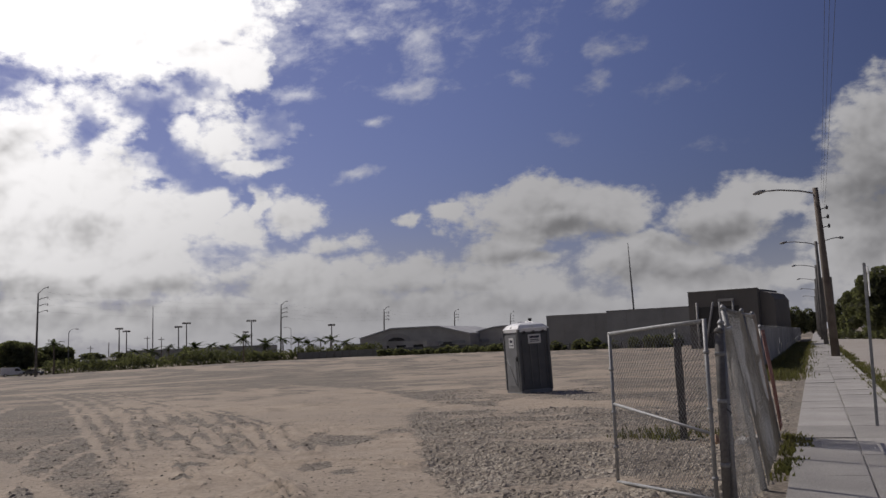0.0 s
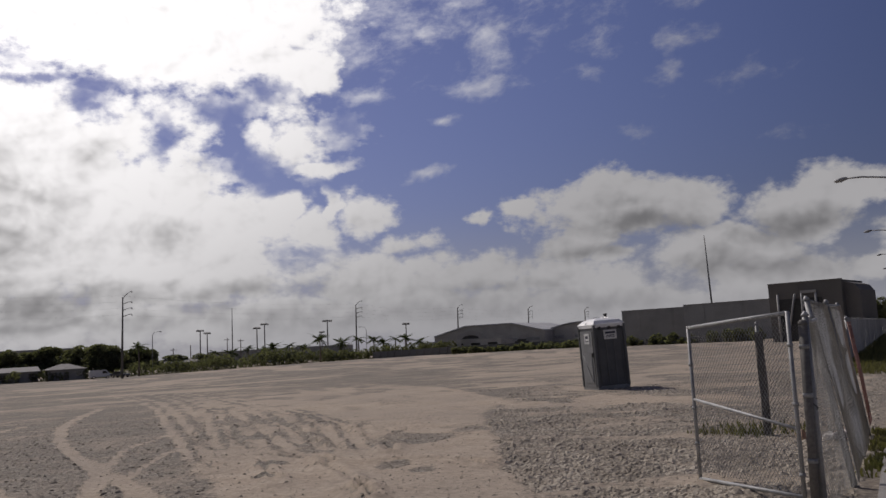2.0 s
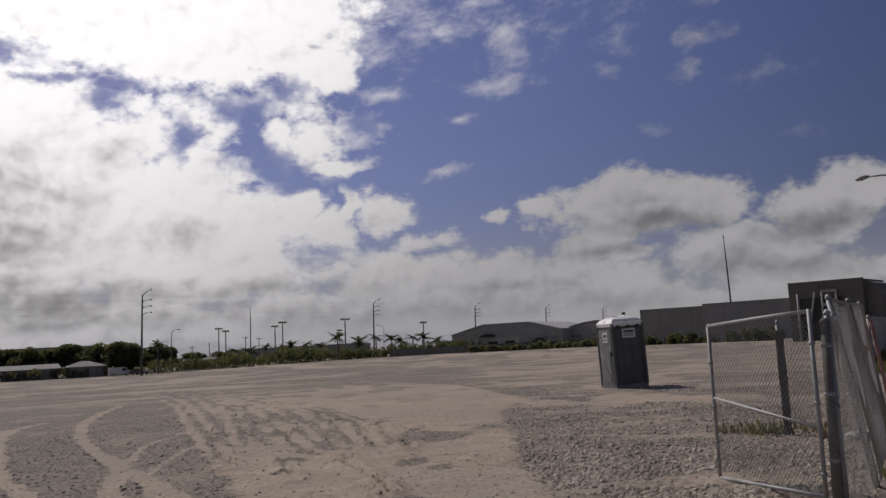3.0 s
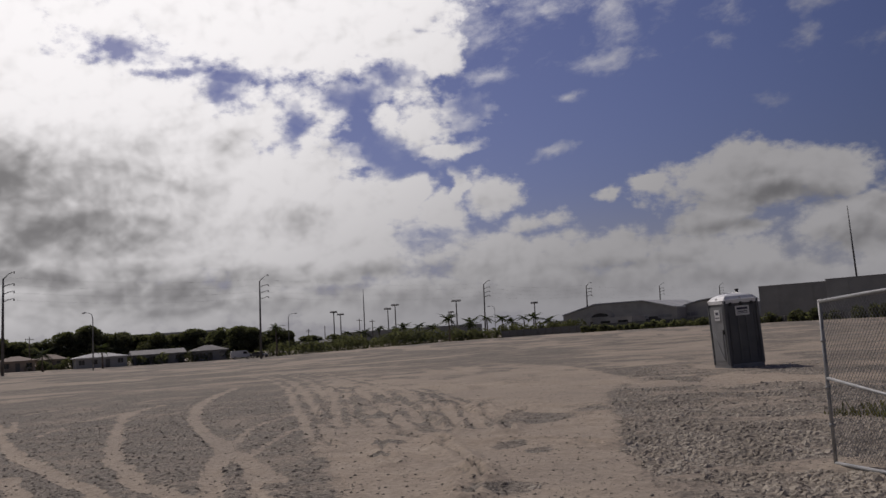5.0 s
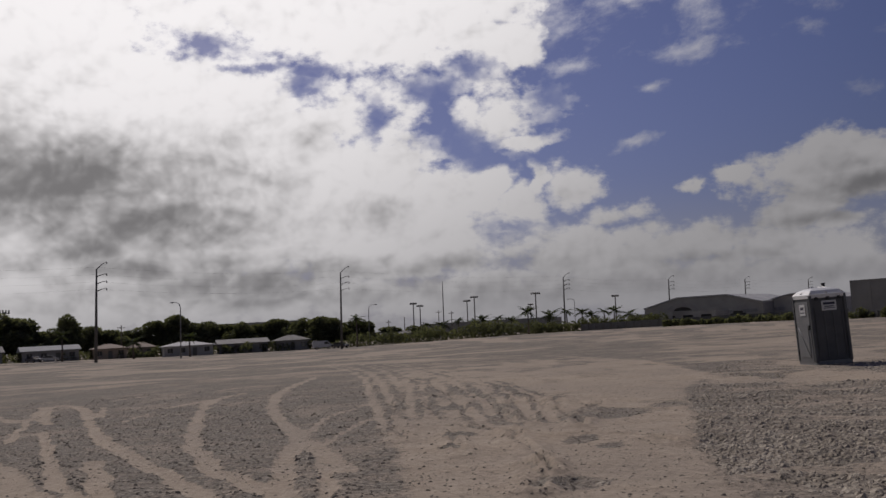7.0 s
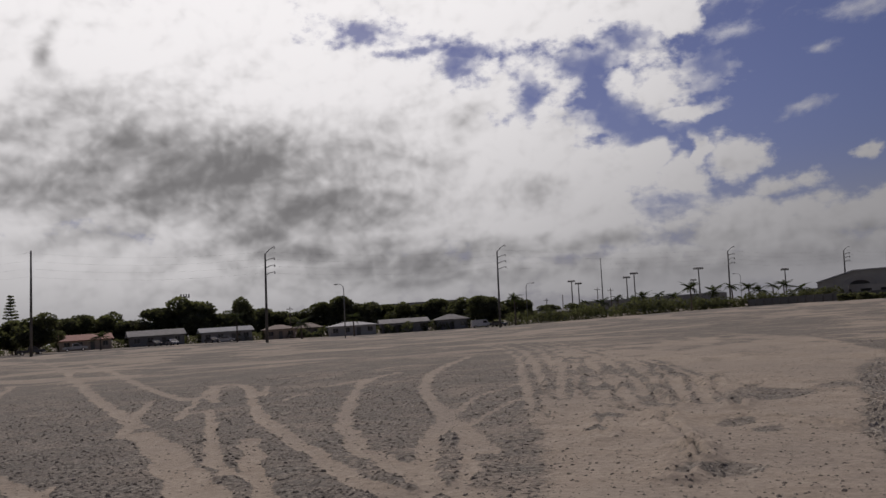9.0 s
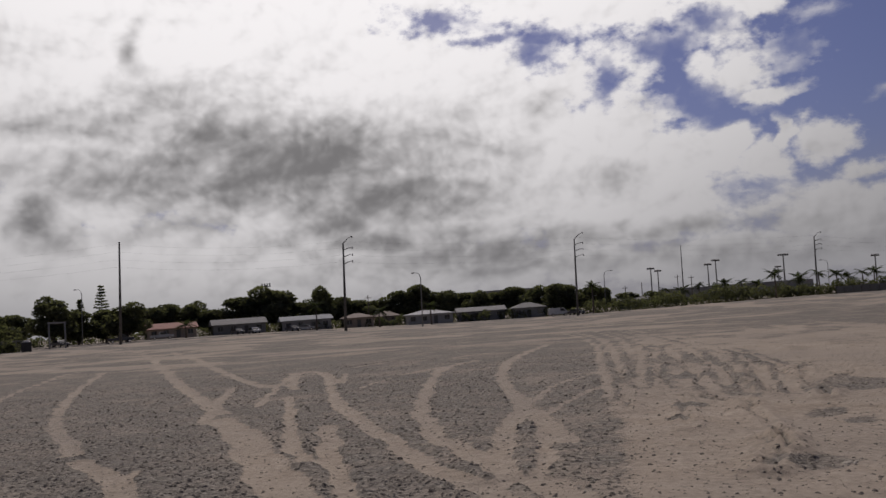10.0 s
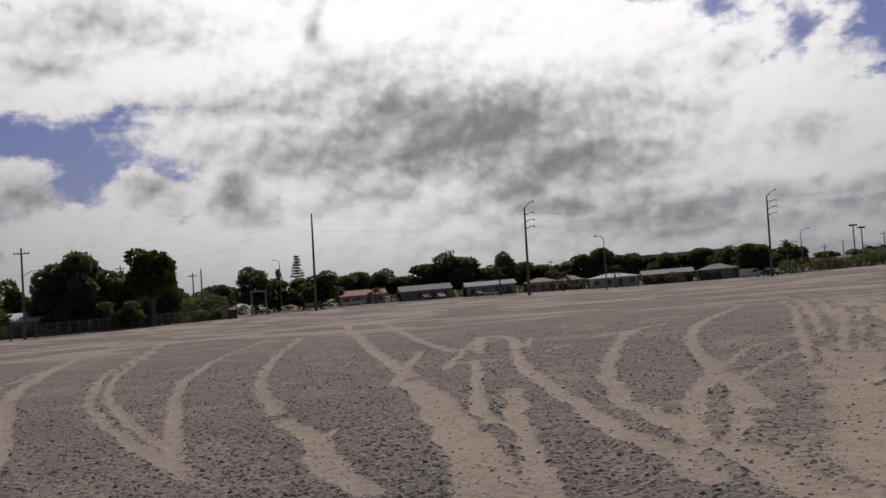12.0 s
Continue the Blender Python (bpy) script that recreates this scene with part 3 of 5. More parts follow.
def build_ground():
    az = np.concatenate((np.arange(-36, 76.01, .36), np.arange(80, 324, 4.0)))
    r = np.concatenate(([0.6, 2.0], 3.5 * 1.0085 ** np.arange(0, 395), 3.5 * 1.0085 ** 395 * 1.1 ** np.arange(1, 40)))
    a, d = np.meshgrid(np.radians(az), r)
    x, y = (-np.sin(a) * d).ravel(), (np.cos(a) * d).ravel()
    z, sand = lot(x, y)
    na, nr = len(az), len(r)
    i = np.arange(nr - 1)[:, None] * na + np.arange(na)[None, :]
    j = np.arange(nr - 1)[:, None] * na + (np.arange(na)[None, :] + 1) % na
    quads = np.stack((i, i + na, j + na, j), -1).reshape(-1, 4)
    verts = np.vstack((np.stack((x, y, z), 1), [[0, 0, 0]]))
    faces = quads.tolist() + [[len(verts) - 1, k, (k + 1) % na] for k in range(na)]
    me = bpy.data.meshes.new("ground")
    me.from_pydata(verts.tolist(), [], faces)
    me.attributes.new("sand", "FLOAT", "POINT").data.foreach_set("value", np.append(sand, .3).astype(np.float32))
    me.polygons.foreach_set("use_smooth", np.ones(len(faces), bool))
    me.update()
    me.materials.append(LOT)
    return tagged(new("ground", me), "dry vacant lot of grey gravel and sand crossed by tyre tracks", "ground", kind="structure")


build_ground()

# ---- helpers for things ----


def part(name, bm, material, parent, label=""):
    """Link a bmesh as one mesh object under a thing or a part."""
    me = bpy.data.meshes.new(name)
    bm.to_mesh(me)
    bm.free()
    me.materials.append(material)
    ob = new(name, me)
    ob.parent = parent
    return tagged(ob, label)


def raw(name, verts, faces, material, parent=None, label=""):
    me = bpy.data.meshes.new(name)
    me.from_pydata([tuple(v) for v in verts], [], faces)
    me.update()
    me.materials.append(material)
    ob = new(name, me)
    ob.parent = parent
    return tagged(ob, label)


def thing(name, m, label, category, group="", kind=""):
    ob = new(name)
    ob.empty_display_size = 0.2
    ob.matrix_basis = m
    return tagged(ob, label, category, group, kind)


def box(bm, c, size, bevel=0.0, m=None):
    made = bmesh.ops.create_cube(bm, size=1.0)["verts"]
    bmesh.ops.scale(bm, vec=size, verts=made)
    bmesh.ops.translate(bm, vec=c, verts=made)
    if bevel:
        edges = list({e for v in made for e in v.link_edges})
        made = list({v for f in bmesh.ops.bevel(bm, geom=edges, offset=bevel, segments=2, affect="EDGES")["faces"] for v in f.verts} | {v for v in made if v.is_valid})
    if m is not None:
        bmesh.ops.transform(bm, matrix=m, verts=[v for v in made if v.is_valid])
    return bm


def tube(bm, points, radii, sides=8, cap=True):
    """A round bar through points; radii may taper."""
    pts = [Vector(p) for p in points]
    if not isinstance(radii, (list, tuple)):
        radii = [radii] * len(pts)
    rings = []
    for i, (p, r) in enumerate(zip(pts, radii)):
        d = (pts[min(i + 1, len(pts) - 1)] - pts[max(i - 1, 0)]).normalized()
        side = d.cross(Vector((0, 0, 1)) if abs(d.z) < 0.9 else Vector((0, 1, 0))).normalized()
        up = side.cross(d)
        rings.append([bm.verts.new(p + (side * math.cos(k * math.tau / sides) + up * math.sin(k * math.tau / sides)) * r) for k in range(sides)])
    for a, b in zip(rings, rings[1:]):
        for k in range(sides):
            bm.faces.new((a[k], a[(k + 1) % sides], b[(k + 1) % sides], b[k])).smooth = True
    if cap:
        bm.faces.new(rings[0][::-1])
        bm.faces.new(rings[-1])
    return bm


def made(fill, *args, **kw):
    bm = bmesh.new()
    fill(bm, *args, **kw)
    return bm


def prism(bm, outline, y0, y1):
    """An outline in x and z, drawn out from y0 to y1."""
    a = [bm.verts.new((x, y0, z)) for x, z in outline]
    b = [bm.verts.new((x, y1, z)) for x, z in outline]
    bm.faces.new(a)
    bm.faces.new(b[::-1])
    for i in range(len(a)):
        j = (i + 1) % len(a)
        bm.faces.new((a[i], b[i], b[j], a[j]))
    bmesh.ops.recalc_face_normals(bm, faces=bm.faces)
    return bm


def polar(az, r):
    return -math.sin(radians(az)) * r, math.cos(radians(az)) * r


def ground_z(x, y):
    return float(lot(np.array([float(x)]), np.array([float(y)]))[0][0])


def chain_link(name, length, z0, z1, parent, material, pitch=0.07, gauge=0.0022, sag=0.0, label="", seed=1, lean=(0.0, 0.0)):
    """Woven wire in the x-z plane, from x = 0 to length: two families of slanted wires."""
    verts, faces = [], []
    h = z1 - z0
    rng = random.Random(seed)
    for sign in (1, -1):
        for k in range(int((length + h) / pitch) + 1):
            c = k * pitch - (h if sign > 0 else 0)
            xs, xe = (c, c + h) if sign > 0 else (c, c - h)
            pts = []
            for i in range(5):
                t = i / 4
                pts.append((xs + (xe - xs) * t, z0 + h * t))
            # clip to the panel
            lo = max(0.0, min(1.0, (0 - xs) / (xe - xs))), max(0.0, min(1.0, (length - xs) / (xe - xs)))
            t0, t1 = min(lo), max(lo)
            if t1 - t0 < 0.02:
                continue
            ring = []
            for i in range(4):
                t = t0 + (t1 - t0) * i / 3
                x, z = xs + (xe - xs) * t, z0 + h * t
                y = sag * math.sin(x * 2.1 + seed) * math.sin(z * 1.9 + 0.5) + 0.002 * sign + z * (lean[0] + (lean[1] - lean[0]) * max(0.0, min(1.0, x / length)))
                for a in range(3):
                    verts.append((x + gauge * math.cos(a * 2.0944), y + gauge * math.sin(a * 2.0944), z))
                ring.append(len(verts) - 3)
            for a, b in zip(ring, ring[1:]):
                for s in range(3):
                    faces.append((a + s, a + (s + 1) % 3, b + (s + 1) % 3, b + s))
    return raw(name, verts, faces, material, parent, label)


# ---- pavement and road along the fence ----
STREET = Vector((0.375, 0.927, 0))
ACROSS = Vector((0.927, -0.375, 0))
START = Vector((3.7, 10.3, 0))
STREET_TURN = -math.degrees(math.atan2(0.375, 0.927))


def by_street(s, off, z=0.0):
    """A place s metres along the fence line and off metres to its street side."""
    p = START + STREET * s + ACROSS * off
    return Vector((p.x, p.y, z))


def street_pose(s, off, z=0.0, turn=0.0):
    """Local y runs along the street, x across it."""
    return Matrix.Translation(by_street(s, off, z)) @ pose(0, 0, 0, 0, 0, STREET_TURN + turn)


def build_street():
    pave = tagged(raw("pavement", [by_street(-14, .04, -.05), by_street(-14, 1.74, -.05), by_street(400, 1.74, -.05), by_street(400, .04, -.05),
                                   by_street(-14, .04, .035), by_street(-14, 1.74, .035), by_street(400, 1.74, .035), by_street(400, .04, .035)],
                      [(4, 5, 6, 7), (0, 1, 5, 4), (1, 2, 6, 5), (3, 0, 4, 7)], CONCRETE), "sunlit concrete pavement beside the chain link fence", "pavement", kind="structure")
    bm = bmesh.new()
    box(bm, (0, 0, 0), (0.835, 1.88, 0.05), 0.006)
    first = part("slab", bm, CONCRETE, pave)
    first.matrix_basis = street_pose(-10, .47, .03)
    rng = random.Random(4)
    k = 0
    for i in range(52):
        for j in range(2):
            o = first if k == 0 else first.copy()
            if k:
                scene.collection.objects.link(o)
            o.matrix_basis = street_pose(-12 + i * 1.9, .465 + .85 * j, .03 + rng.uniform(-.006, .006)) @ pose(0, 0, 0, rng.uniform(-.25, .25), rng.uniform(-.3, .3), 0)
            k += 1
    verts, faces = [], []
    n = 80
    for i in range(n + 1):
        s = -60 + 560 * (i / n) ** 1.6
        for off, z in ((2.25, -.02), (2.3, .014), (6.4, .05), (10.5, .014), (10.55, -.02)):
            verts.append(by_street(s, off, z))
        if i:
            a = (i - 1) * 5
            faces += [(a + j, a + j + 1, a + j + 6, a + j + 5) for j in range(4)]
    tagged(raw("road", verts, faces, ROAD), "pale worn street running beside the lot", "road", kind="structure")
    bm = bmesh.new()
    box(bm, (0, 0, 0), (.16, 440, .16), .02)
    kerb = part("kerb", bm, CONCRETE, None)
    kerb.matrix_basis = street_pose(190, 1.86, .0)
    tagged(kerb, "concrete kerb between pavement and street", "kerb", kind="structure")


build_street()


def tufts(name, places, material, label, tall=0.28, seed=2):
    """Blades of grass and weeds as one sheet of stuff."""
    rng = random.Random(seed)
    verts, faces = [], []
    for p, n, spread, size in places:
        for _ in range(n):
            x, y = p[0] + rng.gauss(0, spread), p[1] + rng.gauss(0, spread)
            a, h, lean = rng.uniform(0, 6.28), tall * size * rng.uniform(.4, 1.2), rng.uniform(.1, .7)
            w = .008 + .012 * rng.random()
            dx, dy = math.cos(a), math.sin(a)
            k = len(verts)
            verts += [(x - dy * w, y + dx * w, 0), (x + dy * w, y - dx * w, 0), (x + dx * h * lean * .5 + dy * w, y + dy * h * lean * .5 - dx * w, h * .65),
                      (x + dx * h * lean * .5 - dy * w, y + dy * h * lean * .5 + dx * w, h * .65), (x + dx * h * lean * 1.2, y + dy * h * lean * 1.2, h)]
            faces += [(k, k + 1, k + 2, k + 3), (k + 3, k + 2, k + 4)]
    return tagged(raw(name, verts, faces, material), label, "grass", kind="stuff")


rng = random.Random(9)
spots = []
for s, off, n in ((.3, .05, 20), (.9, .1, 60), (1.3, .14, 80), (1.7, .16, 60), (2.6, .1, 60), (3.2, .16, 110), (3.7, .22, 130), (4.2, .2, 120), (4.6, .05, 60)):
    spots.append((by_street(s, off - .12), n, .09, .62))
for i in range(170):
    s = 22 + 90 * (i / 170) ** 1.3
    spots.append((by_street(s, rng.uniform(-1.65, -.25)), 55, .28 + .002 * s, 1.6))
tufts("fence_grass", spots, GRASS, "dry weeds growing along the foot of the fence", .16)
spots = [(by_street(rng.uniform(2, 90) ** 1.0, rng.uniform(1.95, 2.25)), 40, .16, .7) for _ in range(170)]
tufts("verge_grass", spots, GRASS, "thin dry grass on the verge beside the street", .18, 5)


# ---- gate, fences ----
def build_gate():
    foot, tip = Vector((2.54, 8.86, 0)), Vector((1.975, 10.9, 0))
    turn = math.degrees(math.atan2(tip.y - foot.y, tip.x - foot.x))
    L = (tip - foot).length
    g = thing("fence_gate", pose(foot.x, foot.y, .02, 0, 0, turn), "open galvanised chain link gate leaf with a sagging rail", "gate")
    r = .021
    part("stile", made(tube, [(0.02, 0, .10), (0.02, 0, 1.82)], r), STEEL, g)
    part("stile", made(tube, [(L, 0, -.03), (L, 0, 1.74)], r), STEEL, g)
    part("top_rail", made(tube, [(0.02, 0, 1.80), (L * .5, 0, 1.765), (L, 0, 1.72)], r), STEEL, g)
    part("middle_rail", made(tube, [(0.02, 0, .72), (L, 0, .90)], .017), STEEL, g)
    part("bottom_rail", made(tube, [(0.02, 0, .10), (L, 0, .0)], r), STEEL, g)
    chain_link("wire_mesh", L, .1, 1.75, g, WIRE, .062, .0028, .006)
    for x, z in ((.02, .3), (.02, 1.5), (.02, .95), (L, .4), (L, .8), (L, 1.3)):
        part("band", made(tube, [(x, 0, z - .018), (x, 0, z + .018)], .03), STEEL, g)
    for i in range(22):
        x = .04 + i * (L - .08) / 21
        z = 1.785 - .065 * x / L
        part("wire_tie", made(tube, [(x, -.026, z), (x + .015, 0, z + .027), (x + .03, .026, z)], .005, 4), WIRE, g)


def post(bm, h, r=.03):
    tube(bm, [(0, 0, -.1), (0, 0, h)], r, 10)
    tube(bm, [(0, 0, h), (0, 0, h + .02), (0, 0, h + .05)], [r * 1.2, r * 1.15, r * .3], 10)


def fence_run(p, q, h, label, posts, material=WIRE, pitch=.07, gauge=.0022, rail=True, sag=.02, seed=1, group="", lean=(0.0, 0.0)):
    p, q = Vector(p), Vector(q)
    L = (q - p).length
    f = thing("chain_link_fence", pose(p.x, p.y, 0, 0, 0, math.degrees(math.atan2(q.y - p.y, q.x - p.x))), label, "fence", group)
    chain_link("wire_mesh", L, .04, h - .03, f, material, pitch, gauge, sag, seed=seed, lean=lean)
    if rail:
        part("top_rail", made(tube, [(0, lean[0] * h, h - .03), (L * .5, (lean[0] + lean[1]) * h * .5, h - .05), (L, lean[1] * h, h - .03)], .02), STEEL, f)
    for i in range(posts):
        x = L * i / max(posts - 1, 1)
        o = part("post", made(post, h), STEEL, f)
        o.matrix_basis = pose(x, .03, 0, random.uniform(-1, 1) - math.degrees(math.atan(lean[0] + (lean[1] - lean[0]) * x / L)), random.uniform(-1, 1), 0)
    return f


build_gate()
hinge = thing("gate_post", pose(2.62, 8.85, 0, 0, 1.3, 0), "thick weathered steel gate post with hinge bands", "post")
part("shaft", made(tube, [(0, 0, -.1), (0, 0, 1.70)], .043, 12), POLE_C, hinge)
part("cap", made(tube, [(0, 0, 1.70), (0, 0, 1.73), (0, 0, 1.75)], [.047, .042, .02], 12), POLE_C, hinge)
for z in (.45, 1.05, 1.5):
    part("hinge_band", made(tube, [(0, 0, z - .02), (0, 0, z + .02)], .048, 12), STEEL, hinge)
bm = bmesh.new()
for i in range(9):
    a = i * .8
    tube(bm, [(.06 + .02 * math.cos(a), .03 * math.sin(a), 1.02 - i * .012), (.06 + .02 * math.cos(a + .8), .03 * math.sin(a + .8), 1.01 - i * .012)], .006, 5)
part("chain", bm, DARKMETAL, hinge, "loop of dark chain")

fence_run((2.73, 8.86, 0), (3.38, 9.95, 0), 1.78, "short chain link fence panel beside the gate post", 2, WIRE, .065, .0028, seed=3, lean=(.02, .14))
fence_run((3.40, 9.98, 0), (5.16, 14.35, 0), 1.98, "chain link fence panel by the pavement leaning into the lot", 3, WIRE, .065, .0026, sag=.025, seed=5, lean=(.15, .13))
# the backlit shade of this dense mesh is in its dark wire colour
fence_run((3.80, 15.0, 0), (5.0, 14.5, 0), 1.75, "dark chain link fence panel behind the gate, coloured as backlit mesh", 2, DARK_WIRE, .05, .003, rail=False, sag=.04, seed=7)

# a loose roll of wire stands against the dark post
roll = thing("wire_roll", pose(3.80, 14.92, 0, 0, 0, 0), "upright loose roll of dark chain link wire at the fence post", "wire roll")
verts, faces = [], []
for i in range(64):
    a = i * .98
    r0 = .03 + .035 * (i / 64)
    slant = .9 * (1 if i % 2 else -1)
    k = len(verts)
    for j in range(9):
        t = j / 8
        aa = a + slant * t * 2
        x, y, z = r0 * math.cos(aa), r0 * math.sin(aa), .03 + 1.6 * t
        verts += [(x - .003, y, z), (x + .003, y, z), (x, y + .004, z)]
        if j:
            b = k + 3 * j
            faces += [(b - 3 + s, b - 3 + (s + 1) % 3, b + (s + 1) % 3, b + s) for s in range(3)]
raw("coil", verts, faces, DARK_WIRE, roll)

# orange plastic band hanging on the fence
band = thing("barrier_strip", Matrix.Translation((4.93, 13.74, 0)) @ pose(0, 0, 0, 0, 0, -21.9) @ pose(.05, 0, 0, 0, -6.2, 0), "faded orange plastic mesh strip tied to the fence", "barrier strip")
bm = bmesh.new()
for i in range(26):
    z = .28 + i * .056
    box(bm, (.004 * math.sin(i * 1.3), .03 * math.sin(i * .4), z), (.012, .8 - .03 * (i % 3), .026), .004)
for j in range(9):
    y0 = -.4 + j * .1
    tube(bm, [(.0, y0, .26), (.01, y0 + .01, 1.0), (.0, y0, 1.72)], .008, 5)
part("webbing", bm, ORANGE, band)
for z in (.4, 1.0, 1.6):
    part("cable_tie", made(tube, [(-.03, .1, z), (.02, .1, z + .01), (.02, .13, z)], .006, 5), BLACK, band)

# farther on a fence with grey fabric on it stands back from the pavement
scr = thing("chain_link_fence", street_pose(28, -1.72), "long fence covered with grey fabric set back from the pavement", "fence")
part("top_rail", made(tube, [(0, 0, 1.86), (0, 126, 1.86)], .022), STEEL, scr)
first = None
for i in range(43):
    o = first.copy() if first else part("post", made(post, 1.9), STEEL, scr)
    if first:
        scene.collection.objects.link(o)
    first = first or o
    o.matrix_basis = pose(-.05, i * 3.0, 0, 0, random.uniform(-1.5, 1.5), 0)
for i in range(42):
    verts, faces = [], []
    for j in range(13):
        y = i * 3.0 + .03 + 2.94 * j / 12
        for k in range(6):
            z = .05 + 1.78 * k / 5
            bulge = .035 * math.sin(j * 1.3 + i * 2.1) * math.sin(k * .7 + i) + .02 * math.sin(j * 2.9 + k)
            verts += [(.02 + bulge, y, z), (.03 + bulge, y, z)]
    for j in range(12):
        for k in range(5):
            a, b = (j * 6 + k) * 2, ((j + 1) * 6 + k) * 2
            faces += [(a, b, b + 2, a + 2), (a + 1, a + 3, b + 3, b + 1)]
    raw("fabric_panel", verts, faces, FABRIC, scr)


# ---- portable toilet ----
def build_toilet():
    x, y = 2.82, 30.7
    t = thing("portable_toilet", pose(x, y, ground_z(x, y) - .01, 0, -1.8, -5.0 + 26), "dark grey portable toilet with white roof on the gravel lot", "portable toilet")
    w, d, h = 1.06, 1.10, 2.04
    bm = bmesh.new()
    box(bm, (0, 0, .07), (w + .06, d + .06, .14), .02)
    part("skid_base", bm, DOORPLASTIC, t, "pale grey plastic base tray")
    bm = bmesh.new()
    box(bm, (0, 0, h / 2 + .1), (w, d, h - .06), .03)
    part("cabin", bm, GREYPLASTIC, t)
    for k in range(4):
        bm = bmesh.new()
        box(bm, (-.42 + .28 * k, -d / 2 - .008, 1.0), (.05, .03, 1.5), .008)
        part("wall_rib", bm, GREYPLASTIC, t)
    for sx in (-1, 1):
        for sy in (-1, 1):
            part("corner_post", made(box, (sx * w / 2, sy * d / 2, h / 2 + .09), (.09, .09, h - .02), .015), GREYPLASTIC, t)
    # lighter plastic than the cabin: the sun on this side is in its colour
    door = part("door", made(box, (-w / 2 - .02, 0, 1.03), (.05, d - .2, 1.82), .015), DOORPLASTIC, t, "moulded grey door coloured lighter for the sun on it")
    part("door_panel", made(box, (-w / 2 - .05, 0, .72), (.03, d - .42, .95), .015), DOORPLASTIC, door)
    part("brace", made(tube, [(-w / 2 - .066, -.3, .3), (-w / 2 - .066, .28, 1.15)], .014, 6), GREYPLASTIC, door)
    part("latch", made(box, (-w / 2 - .06, -.40, 1.15), (.04, .09, .14), .01), BLACK, door, "black latch")
    for z in (.4, 1.05, 1.7):
        part("hinge", made(tube, [(-w / 2 - .04, .49, z - .07), (-w / 2 - .04, .49, z + .07)], .02, 8), BLACK, door)
    # roof: a domed lid with raised ribs
    bm = bmesh.new()
    rings = []
    for z, k in ((2.02, 1.06), (2.13, 1.07), (2.15, 1.02), (2.25, .84), (2.31, .55), (2.335, .2)):
        rings.append([bm.verts.new((sx * w / 2 * k, sy * d / 2 * k, z)) for sx, sy in ((-1, -1), (0, -1), (1, -1), (1, 0), (1, 1), (0, 1), (-1, 1), (-1, 0))])
    for a, b in zip(rings, rings[1:]):
        for i in range(8):
            bm.faces.new((a[i], a[(i + 1) % 8], b[(i + 1) % 8], b[i]))
    bm.faces.new(rings[-1])
    bm.faces.new(rings[0][::-1])
    part("roof", bm, WHITEPLASTIC, t, "white domed plastic roof")
    for a, b in (((-.5, -.55, 2.17), (-.1, -.1, 2.35)), ((0, -.58, 2.17), (0, -.1, 2.35)), ((.5, -.55, 2.17), (.1, -.1, 2.35)), ((-.55, 0, 2.17), (-.1, 0, 2.35)), ((-.5, .5, 2.17), (-.1, .1, 2.35))):
        part("roof_rib", made(tube, [a, b], .022, 6), WHITEPLASTIC, t)
    part("vent_pipe", made(tube, [(.36, .32, 2.1), (.36, .32, 2.42)], .05, 10), BLACK, t, "black vent pipe")
    part("vent_cap", made(tube, [(.36, .32, 2.42), (.36, .32, 2.47)], .065, 10), BLACK, t)
    for k in (-.35, 0, .35):
        part("roof_clip", made(box, (k, -d / 2 - .03, 2.0), (.1, .05, .1), .01), BLACK, t)
    s = part("notice", made(box, (.02, -d / 2 - .032, 1.78), (.46, .012, .30), .003), WHITEPLASTIC, t, "white notice with dark unreadable bars")
    for i, (zz, ww, hh) in enumerate(((1.84, .36, .07), (1.75, .30, .03), (1.70, .34, .02))):
        part("writing_bar", made(box, (.02, -d / 2 - .040, zz), (ww, .006, hh)), INK, s)
    s = part("notice", made(box, (-w / 2 - .056, -.08, 1.68), (.012, .36, .34), .003), WHITEPLASTIC, door, "white door notice with dark unreadable bars")
    part("writing_bar", made(box, (-w / 2 - .064, -.08, 1.73), (.006, .2, .09)), INK, door)
    part("writing_bar", made(box, (-w / 2 - .064, -.08, 1.60), (.006, .26, .03)), INK, door)


build_toilet()


